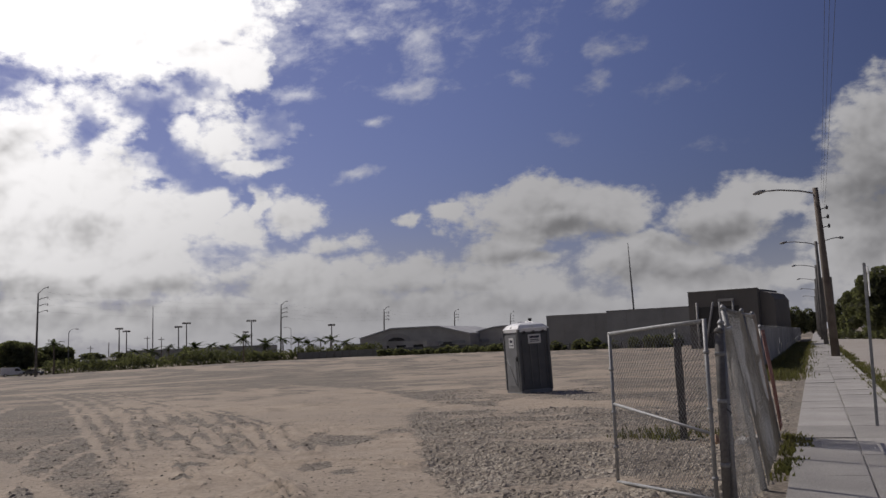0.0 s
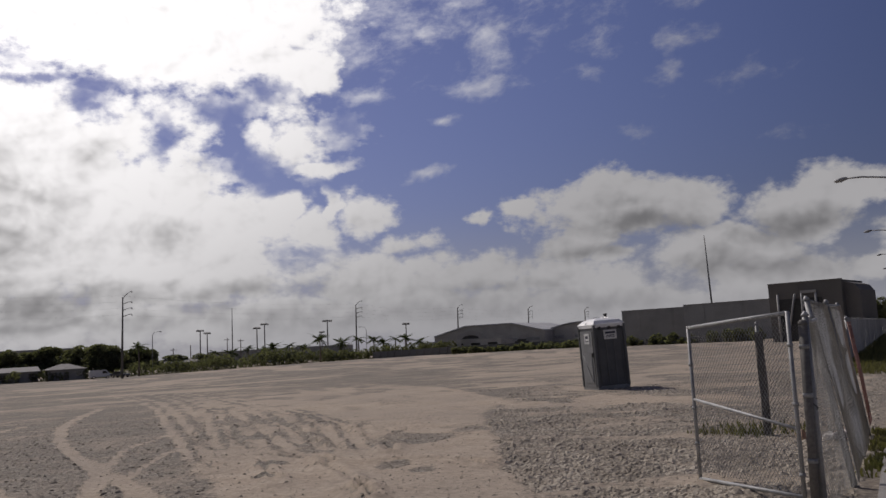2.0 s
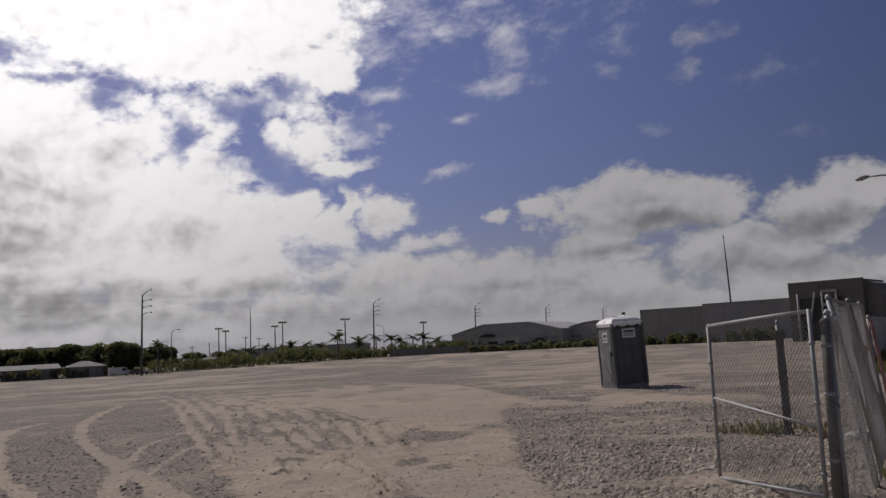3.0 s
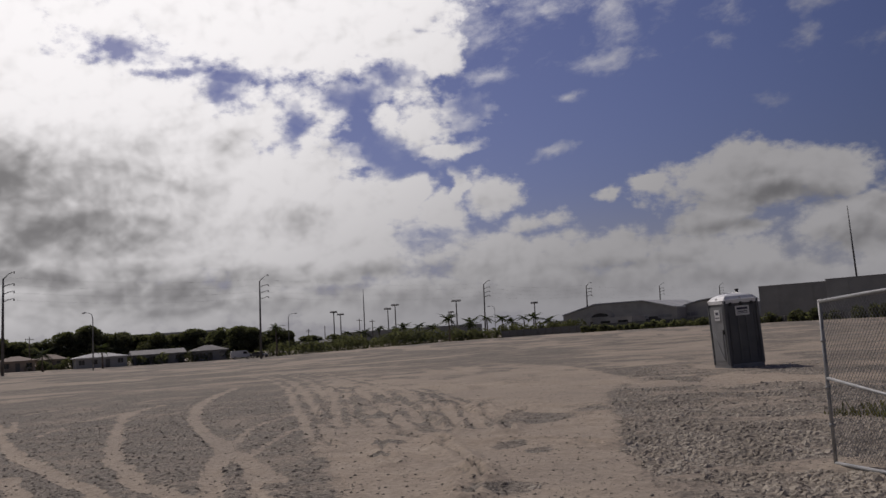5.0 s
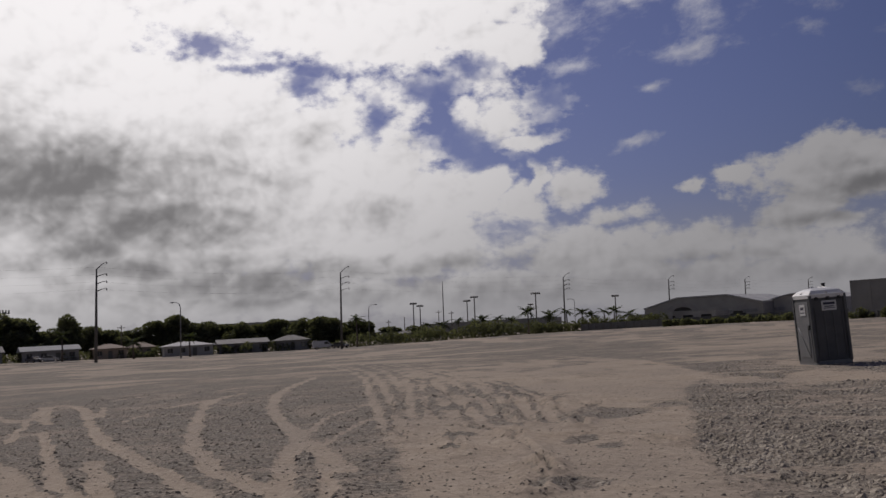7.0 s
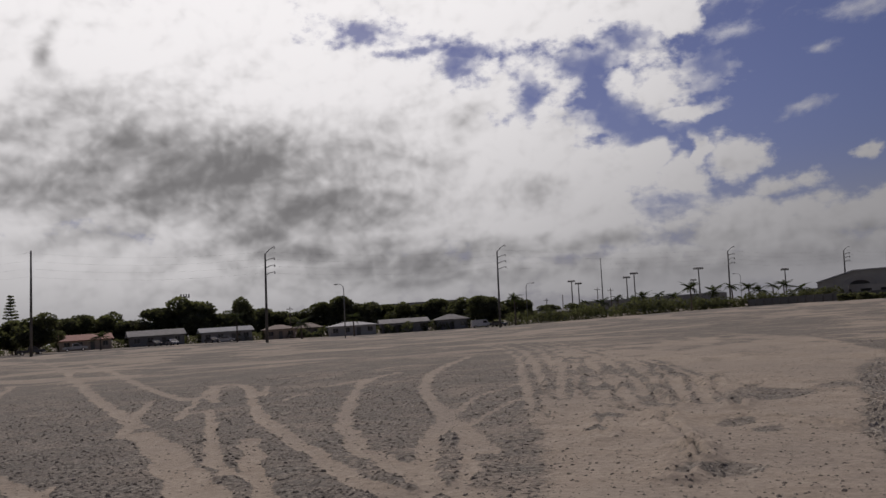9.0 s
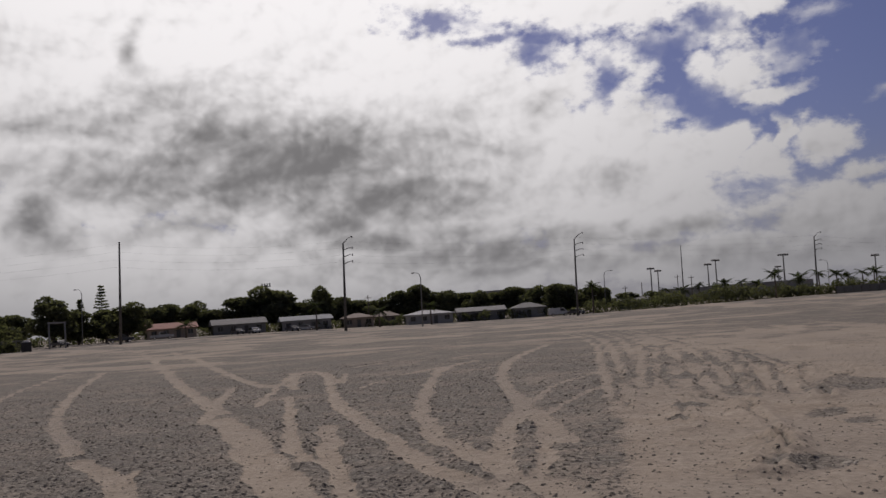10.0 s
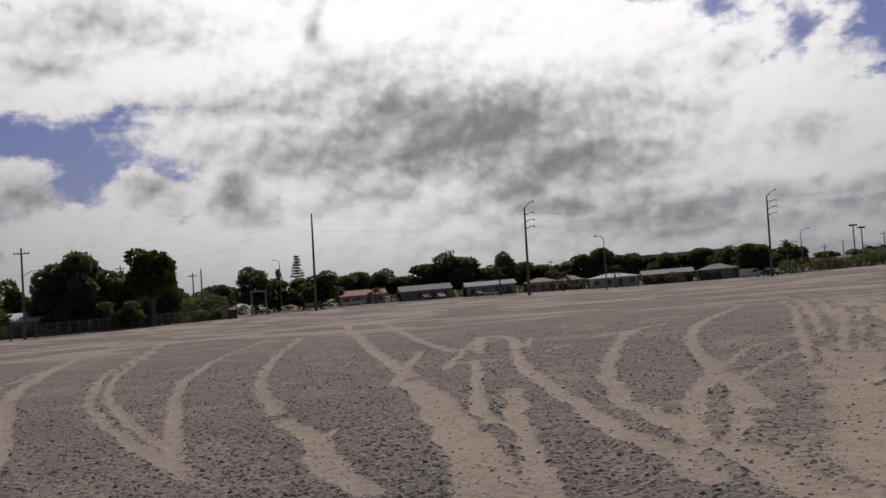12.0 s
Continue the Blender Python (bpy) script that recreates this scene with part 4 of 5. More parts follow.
# ---- street lamps and the sign beside the pavement ----
def build_street_lamp(s, height, arm_left, lean, arm_right=0.0, rad=.2, label="", extra=False):
    p = by_street(s, 1.50)
    t = thing("street_lamp", pose(p.x, p.y, .02, 0, lean, STREET_TURN), label or "tall weathered street lamp pole with a curved arm", "street lamp", "street lamps along the pavement")
    part("pole", made(tube, [(0, 0, -.2), (0, 0, height * .5), (0, 0, height)], [rad, rad * .82, rad * .62], 12), POLE_C if s > 60 else POLE_W, t)
    for arm, sx in ((arm_left, -1), (arm_right, 1)):
        if not arm:
            continue
        z0 = height - .35
        pts = [(0, 0, z0), (sx * arm * .25, 0, z0 + .28), (sx * arm * .6, 0, z0 + .5), (sx * arm * .88, 0, z0 + .55)]
        a = part("arm", made(tube, pts, .05, 8), STEEL, t)
        bm = bmesh.new()
        tube(bm, [(sx * arm * .82, 0, z0 + .55), (sx * arm * .9, 0, z0 + .53), (sx * arm * 1.0, 0, z0 + .47), (sx * arm * 1.04, 0, z0 + .46)], [.07, .13, .12, .04], 10)
        part("lamp_head", bm, STEEL, a, "grey oval lamp head")
        part("lens", made(tube, [(sx * arm * .93, 0, z0 + .44), (sx * arm * .93, 0, z0 + .36)], [.11, .05], 10), DOORPLASTIC, a)
    if extra:
        for k in range(3):
            b = part("bracket", made(tube, [(rad * .6, 0, height - 1.3 - k * .55), (rad + .25, 0, height - 1.25 - k * .55)], .03, 6), DARKMETAL, t)
            part("insulator", made(tube, [(rad + .25, 0, height - 1.35 - k * .55), (rad + .25, 0, height - 1.2 - k * .55), (rad + .25, 0, height - 1.1 - k * .55)], [.07, .08, .03], 8), DARKMETAL, b)
    return t


build_street_lamp(47.3, 10.0, 3.4, -2.0, rad=.25, label="tall leaning wooden lamp pole with insulators in the pavement", extra=True)
build_street_lamp(91.5, 10.7, 3.4, -1.0, 2.6, rad=.24, label="weathered lamp pole with two curved arms")
for s, h, r in ((135, 11.0, 0), (179, 11.2, 2.2), (226, 11.2, 0), (280, 11.2, 0)):
    build_street_lamp(s, h, 3.2, -.6, r, .24)
p = by_street(91.2, 1.9)
bd = thing("pole_banner", pose(p.x, p.y, 0, 0, -1.0, STREET_TURN), "tall brown grey board fixed to a lamp pole", "board")
part("panel", made(box, (.2, -.35, 4.6), (1.1, .08, 4.6), .02), WALL_D, bd)
part("bracket", made(box, (-.1, -.2, 6.6), (.8, .3, .08), .01), DARKMETAL, bd)
part("bracket", made(box, (-.1, -.2, 2.8), (.8, .3, .08), .01), DARKMETAL, bd)

p = by_street(6.0, 1.28)
sg = thing("street_sign", pose(p.x, p.y, .03, .6, .4, STREET_TURN), "parking sign seen on a galvanised post in the pavement", "sign")
part("post", made(box, (0, 0, 1.36), (.05, .06, 2.75), .008), STEEL, sg)
pl = part("plate", made(box, (.05, 0, 2.42), (.012, .32, .50), .003), WHITEPLASTIC, sg, "white sign plate")
part("writing_bar", made(box, (.058, 0, 2.5), (.004, .22, .1)), ORANGE, pl)
for z in (2.25, 2.55):
    part("bolt", made(tube, [(.03, 0, z), (.07, 0, z)], .012, 6), STEEL, pl)


def wire_between(name, a, b, sag, radius, label, group="", n=14):
    pts = []
    for i in range(n + 1):
        t = i / n
        q = Vector(a).lerp(Vector(b), t)
        q.z -= sag * 4 * t * (1 - t)
        pts.append(q)
    o = part(name, made(tube, pts, radius, 4), BLACK, None)
    return tagged(o, label, "wire", group)


for k in range(3):
    z = 9.6 - k * .5
    wire_between("overhead_wire", by_street(47.3, 1.45 + .05 * k, z), by_street(-42, .95 + .05 * k, z), .5, .005, "thin black overhead wire above the pavement", "overhead wires by the street")

# ---- litter at the foot of the fence ----
rng = random.Random(12)
for i in range(9):
    x, y = 4.25 + rng.uniform(-.35, .6), 14.3 + rng.uniform(-.3, .3)
    bm = bmesh.new()
    bmesh.ops.create_icosphere(bm, subdivisions=1, radius=.10)
    for v in bm.verts:
        v.co = Vector((v.co.x * rng.uniform(.6, 1.8), v.co.y * rng.uniform(.6, 1.6), max(-.03, v.co.z * rng.uniform(.5, 1.5))))
    o = part("litter", bm, TRASH_W if i % 2 else TRASH_B, None)
    o.matrix_basis = pose(x, y, ground_z(x, y) + .03, 0, 0, rng.uniform(0, 360))
    tagged(o, "crumpled pale litter on gravel by the fence" if i % 2 else "crumpled brown litter on gravel by the fence", "litter", "litter by the fence")
spots = [((3.2 + rng.uniform(-.6, 1.9), 15.6 + rng.uniform(-.7, .9)), 24, .16, .6) for _ in range(14)]
tufts("weeds", spots, GRASS, "dry weeds on gravel behind the gate", .2, 8)

# ---- trees ----


def leaf_cloud(rng, blobs, count, size):
    """Leaf cards spread over the skins of some lumps; gives vertices and faces."""
    verts, faces = [], []
    weight = [b[3] ** 2 for b in blobs]
    for _ in range(count):
        cx, cy, cz, r, flat = rng.choices(blobs, weight)[0]
        d = Vector((rng.gauss(0, 1), rng.gauss(0, 1), rng.gauss(0, 1))).normalized()
        k = r * rng.uniform(.55, 1.06) ** .6
        p = Vector((cx + d.x * k, cy + d.y * k, cz + d.z * k * flat))
        a = Vector((rng.gauss(0, 1), rng.gauss(0, 1), rng.gauss(0, .6))).normalized()
        b = a.cross(Vector((rng.gauss(0, 1), rng.gauss(0, 1), rng.gauss(0, 1)))).normalized()
        s = size * rng.uniform(.5, 1.3)
        i = len(verts)
        verts += [p - a * s, p + b * s * .5, p + a * s, p - b * s * .5]
        faces.append((i, i + 1, i + 2, i + 3))
    return verts, faces


def build_tree(name, seed, height, spread, bottom, leaves, size, material, label, lumps=16):
    rng = random.Random(seed)
    t = thing(name, Matrix(), label, "tree", "trees round the lot")
    blobs = []
    for _ in range(lumps):
        a, r = rng.uniform(0, 6.28), spread * rng.uniform(.1, .78)
        z = bottom + (height - bottom) * rng.uniform(.12, .82)
        k = 1 - abs((z - bottom) / (height - bottom) - .42) * .9
        blobs.append((math.cos(a) * r * k, math.sin(a) * r * k, z, spread * rng.uniform(.24, .42), .75))
    bm = bmesh.new()
    tube(bm, [(0, 0, -.3), (.1, 0, bottom * .6), (.05, .1, bottom + (height - bottom) * .35)], [height * .035, height * .026, height * .015], 8)
    for b in blobs[:7]:
        mid = Vector((b[0] * .4, b[1] * .4, bottom * .7 + b[2] * .3))
        tube(bm, [(.05, 0, bottom * .55), mid, (b[0], b[1], b[2])], [height * .016, height * .011, height * .004], 6)
    part("trunk", bm, BARK, t)
    v, f = leaf_cloud(rng, blobs, leaves, size)
    raw("crown", v, f, material, t)
    return t


def build_pine(seed, height):
    rng = random.Random(seed)
    t = thing("pine_tree", Matrix(), "slender dark pine standing above the other trees", "tree", "trees round the lot")
    part("trunk", made(tube, [(0, 0, -.3), (0, 0, height * .98)], [.16, .03], 6), BARK, t)
    v, f = [], []
    for tier in range(13):
        z = height * (.35 + .62 * tier / 12)
        reach = height * .17 * (1 - tier / 13) + .25
        for k in range(6):
            a = rng.uniform(0, 6.28)
            c = [(math.cos(a) * reach * q, math.sin(a) * reach * q, z + .25 * q, .34, .6) for q in (.3, .6, .9)]
            vv, ff = leaf_cloud(rng, c, 34, .22)
            f += [tuple(i + len(v) for i in face) for face in ff]
            v += vv
    raw("crown", v, f, LEAF, t)
    return t


def build_palm(seed, height, fronds=17, reach=2.1):
    rng = random.Random(seed)
    t = thing("palm_tree", Matrix(), "palm tree with a ragged crown of drooping fronds", "palm tree", "palms at the far side")
    part("trunk", made(tube, [(0, 0, -.3), (.08, 0, height * .5), (.02, .05, height)], [.2, .15, .12], 8), BARK, t)
    for k in range(fronds):
        a = k * 2.4 + rng.uniform(-.3, .3)
        up = rng.uniform(-.45, 1.35)
        verts, faces = [], []
        n = 9
        L = reach * rng.uniform(.8, 1.15)
        spine = []
        for i in range(n + 1):
            q = i / n
            rr, z = L * q * (1 - .18 * max(up, 0) * (1 - q)), up * L * .75 * q - (.42 + .2 * max(1 - up, 0)) * L * q * q * .8
            spine.append(Vector((math.cos(a) * rr, math.sin(a) * rr, height + z)))
        side = Vector((-math.sin(a), math.cos(a), 0))
        for i in range(1, n + 1):
            q = i / n
            w = .62 * math.sin(math.pi * min(.15 + q * .8, 1)) * reach / 2.1
            for sx in (-1, 1):
                p, d = spine[i], spine[i] - spine[i - 1]
                j = len(verts)
                tip = p + side * sx * w + d * .8 - Vector((0, 0, .35 * w))
                verts += [spine[i - 1], p, tip, spine[i - 1] + (tip - spine[i - 1]) * .8 - d * .2]
                faces.append((j, j + 1, j + 2, j + 3))
        raw("frond", verts, faces, PALMLEAF, t)
    return t


def plant(first, state, x, y, scale, turn, label=""):
    """Stand a tree, or a copy of it, on the ground."""
    m = Matrix.LocRotScale((x, y, ground_z(x, y)), Euler((0, 0, radians(turn))), scale)
    if first not in state:
        first.matrix_basis = m
        state.add(first)
        return first
    c = copy_thing(first, Matrix.Translation((0, 0, 0)))
    c.matrix_basis = m
    return c


kinds = [build_tree("broadleaf_tree", 11, 10, 4.9, 1.2, 6000, .42, LEAF, "dense dark green broadleaf tree behind the houses", 26),
         build_tree("broadleaf_tree", 12, 10, 4.6, .3, 6000, .42, LEAF, "bushy dark green tree reaching to the ground", 26),
         build_tree("broadleaf_tree", 13, 10, 5.2, 1.8, 5500, .42, LEAF, "spreading dark tree with open lower limbs", 24)]
planted = set()
rng = random.Random(21)
# bearing, angle of the top, half width in degrees, distance
WOOD = [(57.6, 1.5, 1.0, 235), (55.2, 2.36, 1.1, 215), (53.9, 1.5, .9, 220), (52.4, 1.5, .9, 225), (51.3, 1.75, 1.1, 215), (49.7, 1.45, 1.0, 262), (48.9, 1.6, .9, 266),
        (47.4, 1.62, 1.0, 268)]
WOOD += [(46.2, 1.1, .9, 262), (44.7, 1.75, 1.2, 258), (43.2, 2.2, 1.4, 262), (42.2, 2.0, 1.2, 260), (41.1, 1.2, .9, 262), (39.9, 2.0, .9, 258), (38.6, 1.35, .9, 262), (37.6, 1.1, .9, 264)]
WOOD += [(36.3, 1.1, .9, 262), (35.1, 1.5, .8, 262), (33.9, 1.8, .8, 262), (33.0, 1.4, .8, 264), (32.0, 1.3, .9, 262), (30.9, 1.1, .9, 268), (30.0, 1.1, .9, 262), (28.9, 1.0, .9, 266)]
WOOD += [(27.7, 1.25, .9, 262), (26.5, 1.15, .9, 258), (25.3, 1.25, .9, 250), (24.4, 1.15, .8, 250), (23.2, .95, .8, 255), (22.3, .8, .6, 258), (21.0, .4, .7, 265), (19.3, .35, .8, 270)]
for i, (az, el, half, r) in enumerate(WOOD):
    x, y = polar(az, r)
    tall = max(1.7 + r * math.tan(radians(el)) - ground_z(x, y), 2.5)
    plant(kinds[(i * 7 + 1) % 3 if i % 3 else 0], planted, x, y, (r * radians(half) / 3.6, r * radians(half) / 3.6, tall / 9.5), rng.uniform(0, 360))
# nearer trees beyond the side fence
for az, el, half, r, kind in ((70.6, 3.0, 1.9, 150, 0), (68.6, 2.7, 1.0, 160, 1), (66.7, 2.5, 1.2, 152, 1), (65.0, 4.05, 1.4, 150, 0), (63.4, 2.3, 1.2, 152, 1), (61.6, 1.9, 1.0, 170, 1),
                              (59.8, 1.5, .9, 190, 1), (58.7, 1.2, .9, 200, 1), (72.5, 2.4, 1.6, 150, 1), (66.0, 1.2, .9, 146, 1), (64.0, 1.0, .9, 146, 1), (75.0, 2.6, 1.8, 150, 0), (66.1, 3.4, 1.3, 153, 0), (64.0, 3.1, 1.2, 153, 2), (62.6, 2.7, 1.1, 155, 1), (60.3, 2.2, .8, 155, 2)):
    x, y = polar(az, r)
    plant(kinds[kind], planted, x, y, (r * radians(half) / 3.6, r * radians(half) / 3.6, (1.7 + r * math.tan(radians(el))) / 9.5), rng.uniform(0, 360))
x, y = polar(61.15, 148)
big = build_tree("shade_tree", 31, 12.2, 4.6, 4.6, 7500, .40, LEAF_B, "tall shade tree with a dense boxy crown and bare trunk", 30)
plant(big, planted, x, y, (1, 1, 1), 40)
x, y = polar(62.6, 138)
plant(kinds[1], planted, x, y, (.55, .55, .42), 10)
x, y = polar(52.6, 232)
plant(build_pine(3, 13.6), planted, x, y, (1, 1, 1), 0)
x, y = polar(53.8, 236)
plant(build_pine(4, 10.6), planted, x, y, (1, 1, 1), 0)
# trees across the street and at its far end
for az, el, half, r in ((-28.6, 3.9, 2.6, 105), (-26.2, 3.4, 1.7, 118), (-24.9, 2.5, 1.3, 150), (-24.1, 2.1, .8, 190), (-23.4, 1.7, .6, 240), (-31.5, 4.4, 3.0, 95), (-20.5, 1.5, .8, 260), (-21.3, 1.35, .7, 270), (-22.0, 1.2, .6, 320), (-20.0, 1.3, .7, 230)):
    x, y = polar(az, r)
    plant(kinds[0 if el > 2 else 1], planted, x, y, (r * radians(half) / 4.3, r * radians(half) / 4.3, (1.7 + r * math.tan(radians(el))) / 9.7), rng.uniform(0, 360))

palms = [build_palm(5, 5.0), build_palm(6, 4.4, 15, 2.4), build_palm(7, 5.2, 13, 1.9)]
for i, (az, el, r) in enumerate(((12.27, .95, 215), (10.92, .8, 225), (9.9, .78, 232), (8.94, .7, 236), (8.35, .6, 238), (7.6, .66, 240), (6.97, .7, 242), (6.1, .55, 246), (14.12, .6, 235), (15.11, .62, 240), (15.7, .5, 240), (16.6, .58, 245),
                                 (13.3, .45, 235), (17.6, .5, 250), (22.95, 1.05, 225), (40.1, 1.0, 214), (47.9, .5, 214), (18.6, .45, 250), (33.0, .5, 216), (36.2, .55, 214))):
    x, y = polar(az, r)
    h = 1.7 + r * math.tan(radians(el)) - ground_z(x, y)
    plant(palms[i % 3], planted, x, y, (1.15, 1.15, h / 5.3), rng.uniform(0, 360))


def hedge(name, az0, az1, r0, r1, h0, h1, n, label, seed, size=.3):
    """A low belt of shrubs; the leaves of the whole belt are one sheet of stuff."""
    rng = random.Random(seed)
    blobs = []
    for i in range(n):
        t = (i + rng.random()) / n
        x, y = polar(az0 + (az1 - az0) * t, r0 + (r1 - r0) * t + rng.uniform(-2, 2))
        h = rng.uniform(h0, h1)
        z = ground_z(x, y)
        blobs += [(x, y, z + h * .35, h * .6, .9), (x + rng.uniform(-1, 1), y, z + h * .65, h * .42, .9)]
    v, f = leaf_cloud(rng, blobs, n * 130, size)
    tagged(raw(name, v, f, LEAF), label, "shrubs", kind="stuff")


hedge("shrubs", 23.5, 12.0, 232, 222, 1.6, 4.2, 70, "dark shrubs along the far edge of the lot", 41)
hedge("shrubs", 12.0, 4.0, 220, 203, 1.4, 3.0, 56, "dark shrubs along the far edge of the lot", 42)
hedge("shrubs", 58.0, 24.0, 240, 238, 1.2, 2.8, 120, "dark shrubs between the houses", 43)
hedge("shrubs", 69.0, 57.0, 156, 185, 2.6, 5.6, 60, "tall dark shrubs and low trees behind the side fence", 47, .4)
hedge("shrubs", 72.0, 57.0, 142, 160, .9, 2.2, 60, "dark shrubs behind the side fence", 44)
hedge("shrubs", 4.0, -6.3, 186, 164, .7, 1.5, 44, "dark clipped shrubs before the warehouses", 48)
hedge("shrubs", -6.4, -14.5, 148, 128, .6, 1.8, 36, "low shrubs at the foot of the long building", 45)
hedge("shrubs", -22.9, -30.0, 150, 92, .8, 1.8, 30, "shrubs across the street under the trees", 46)


# ---- tall poles across the lot ----
def build_power_pole(x, y, top, arms, turn):
    z = ground_z(x, y)
    h = top - z
    az = math.degrees(math.atan2(-x, y))
    shift = h * math.sin(radians(1.6))
    x, y = x - math.cos(radians(az)) * shift, y - math.sin(radians(az)) * shift
    t = thing("power_pole", pose(x, y, z, 0, 1.6, az), "tall slim steel transmission pole with davit arms" if arms else "tall slim steel transmission pole", "power pole", "power poles along the far road")
    base = h * (.955 if arms else 1.0)
    part("pole", made(tube, [(0, 0, -.5), (0, 0, base * .5), (0, 0, base)], [.26, .2, .13], 10), POLE_C, t)
    c, s = math.cos(radians(turn)), math.sin(radians(turn))
    for k in range(arms):
        z0 = base - .1 - k * h * .075
        L = h * .105
        rise = L * (.8 if k == 0 else .35)
        a = part("davit_arm", made(tube, [(0, 0, z0), (c * L * .5, s * L * .5, z0 + rise * .65), (c * L, s * L, z0 + rise)], [.09, .07, .05], 6), DARKMETAL, t)
        part("insulator", made(tube, [(c * L, s * L, z0 + rise), (c * L, s * L, z0 + rise - .25), (c * L, s * L, z0 + rise - .4)], [.05, .11, .05], 6), DARKMETAL, a)
    tips = []
    for k in range(max(arms, 4)):
        tips.append(Vector((x, y, top - .4 - k * h * .075)))
    return tips


POLES = [(-131.2, 104.8, 17.7, 0, 0), (-97.5, 124.4, 15.4, 4, 20), (-81.5, 185.1, 16.4, 4, 10), (-43.9, 250.7, 15.1, 4, 0), (-16.3, 259.0, 12.8, 4, 0)]
for az, el, r in ((-.79, 2.1, 300), (-4.27, 1.82, 340)):
    px, py = polar(az, r)
    POLES.append((px, py, 1.7 + r * math.tan(radians(el)), 4, 0))
tips = [build_power_pole(*row) for row in POLES]
first = [Vector((-190.0, 78.0, 17.0 - k * 1.1)) for k in range(4)]
for a, b in zip([first] + tips, tips):
    for k in range(4):
        wire_between("power_line", a[k], b[k], .9, .006, "thin sagging power line between tall poles", "power lines", 10)


def build_column_lamp(az, el, r, label, arm=1.6, sx=1):
    x, y = polar(az, r)
    z = ground_z(x, y)
    h = 1.7 + r * math.tan(radians(el)) - z
    t = thing("street_lamp", pose(x, y, z, 0, 1.2, az), label, "street lamp", "street lamps on the far road")
    part("pole", made(tube, [(0, 0, -.3), (0, 0, h * .9), (sx * arm * .15, 0, h * .97)], [.11, .08, .06], 8), STEEL, t)
    a = part("arm", made(tube, [(sx * arm * .15, 0, h * .97), (sx * arm * .5, 0, h), (sx * arm, 0, h + .05)], .05, 6), STEEL, t)
    part("lamp_head", made(tube, [(sx * arm * .85, 0, h + .05), (sx * arm * 1.1, 0, h), (sx * arm * 1.35, 0, h - .02)], [.08, .13, .05], 8), STEEL, a)


build_column_lamp(33.5, 2.53, 170, "slim grey street lamp with a short curved arm", 1.3, -1)
build_column_lamp(22.2, 1.82, 230, "slim grey street lamp with a short curved arm")
build_column_lamp(9.4, 1.46, 300, "slim grey street lamp with a short curved arm", 1.8, -1)
build_column_lamp(53.7, 2.75, 212, "slim grey street lamp with a short curved arm", 1.2, -1)
build_column_lamp(-3.4, 1.0, 300, "slim grey street lamp with a short curved arm")


def build_floodlight(az, el, r, wide):
    x, y = polar(az, r)
    z = ground_z(x, y)
    h = 1.7 + r * math.tan(radians(el)) - z
    t = thing("floodlight_mast", pose(x, y, z, 0, .8, az), "tall sports floodlight mast with a wide lamp bank", "floodlight", "floodlights of the sports ground")
    part("mast", made(tube, [(0, 0, -.3), (0, 0, h)], [.30, .2], 8), POLE_C, t)
    bar = part("crossbar", made(box, (0, 0, h), (wide, .25, .18), .02), DARKMETAL, t)
    for k in range(5):
        xx = (k - 2) * wide / 4.4
        part("lamp", made(tube, [(xx, 0, h + .1), (xx, -.3, h - .25), (xx, -.55, h - .45)], [.18, .3, .36], 8), DARKMETAL, bar)


for az, el, r, w in ((19.43, 1.79, 400, 2.8), (19.02, 1.62, 420, 2.8), (16.07, 1.78, 400, 2.8), (15.61, 1.99, 390, 3.0), (11.78, 2.0, 360, 3.4), (12.13, 1.32, 470, 2.6), (6.91, 1.55, 380, 2.6)):
    build_floodlight(az, el, r, w)


def build_mast(az, el, r, rad, label):
    x, y = polar(az, r)
    z = ground_z(x, y)
    h = 1.7 + r * math.tan(radians(el)) - z
    t = thing("radio_mast", pose(x, y, z, 0, 1.0 if az > 0 else -1.5, az), label, "mast")
    part("tube", made(tube, [(0, 0, -.3), (0, 0, h * .6), (0, 0, h)], [rad, rad * .8, rad * .45], 8), DARKMETAL, t)
    part("tip", made(tube, [(0, 0, h), (0, 0, h + .5)], rad * .3, 6), DARKMETAL, t)


build_mast(17.55, 2.95, 300, .2, "thin dark radio mast behind the palms")
build_mast(-11.9, 5.55, 152, .16, "tall thin mast rising behind the grey building")


def build_utility_pole(az, el, r, label, lamp=0.0, cross=True, box_on=False):
    x, y = polar(az, r)
    z = ground_z(x, y)
    h = 1.7 + r * math.tan(radians(el)) - z
    t = thing("utility_pole", pose(x, y, z, 0, .8, az), label, "utility pole", "wooden utility poles")
    part("pole", made(tube, [(0, 0, -.3), (0, 0, h)], [.17, .11], 8), POLE_W, t)
    if cross:
        c = part("crossarm", made(box, (0, 0, h - .7), (1.9, .1, .12), .01), POLE_W, t)
        for k in (-.85, -.4, .4, .85):
            part("insulator", made(tube, [(k, 0, h - .64), (k, 0, h - .45)], .05, 6), DARKMETAL, c)
    if box_on:
        part("transformer", made(tube, [(.35, 0, h - 1.9), (.35, 0, h - 1.0)], .27, 8), STEEL, t)
    if lamp:
        a = part("lamp_arm", made(tube, [(0, 0, h - 3.6), (lamp * .5, 0, h - 3.0), (lamp, 0, h - 2.9)], .05, 6), STEEL, t)
        part("lamp_head", made(tube, [(lamp - .1, 0, h - 2.9), (lamp + .2, 0, h - 2.95), (lamp + .3, 0, h - 3.4)], [.1, .2, .08], 8), STEEL, a)


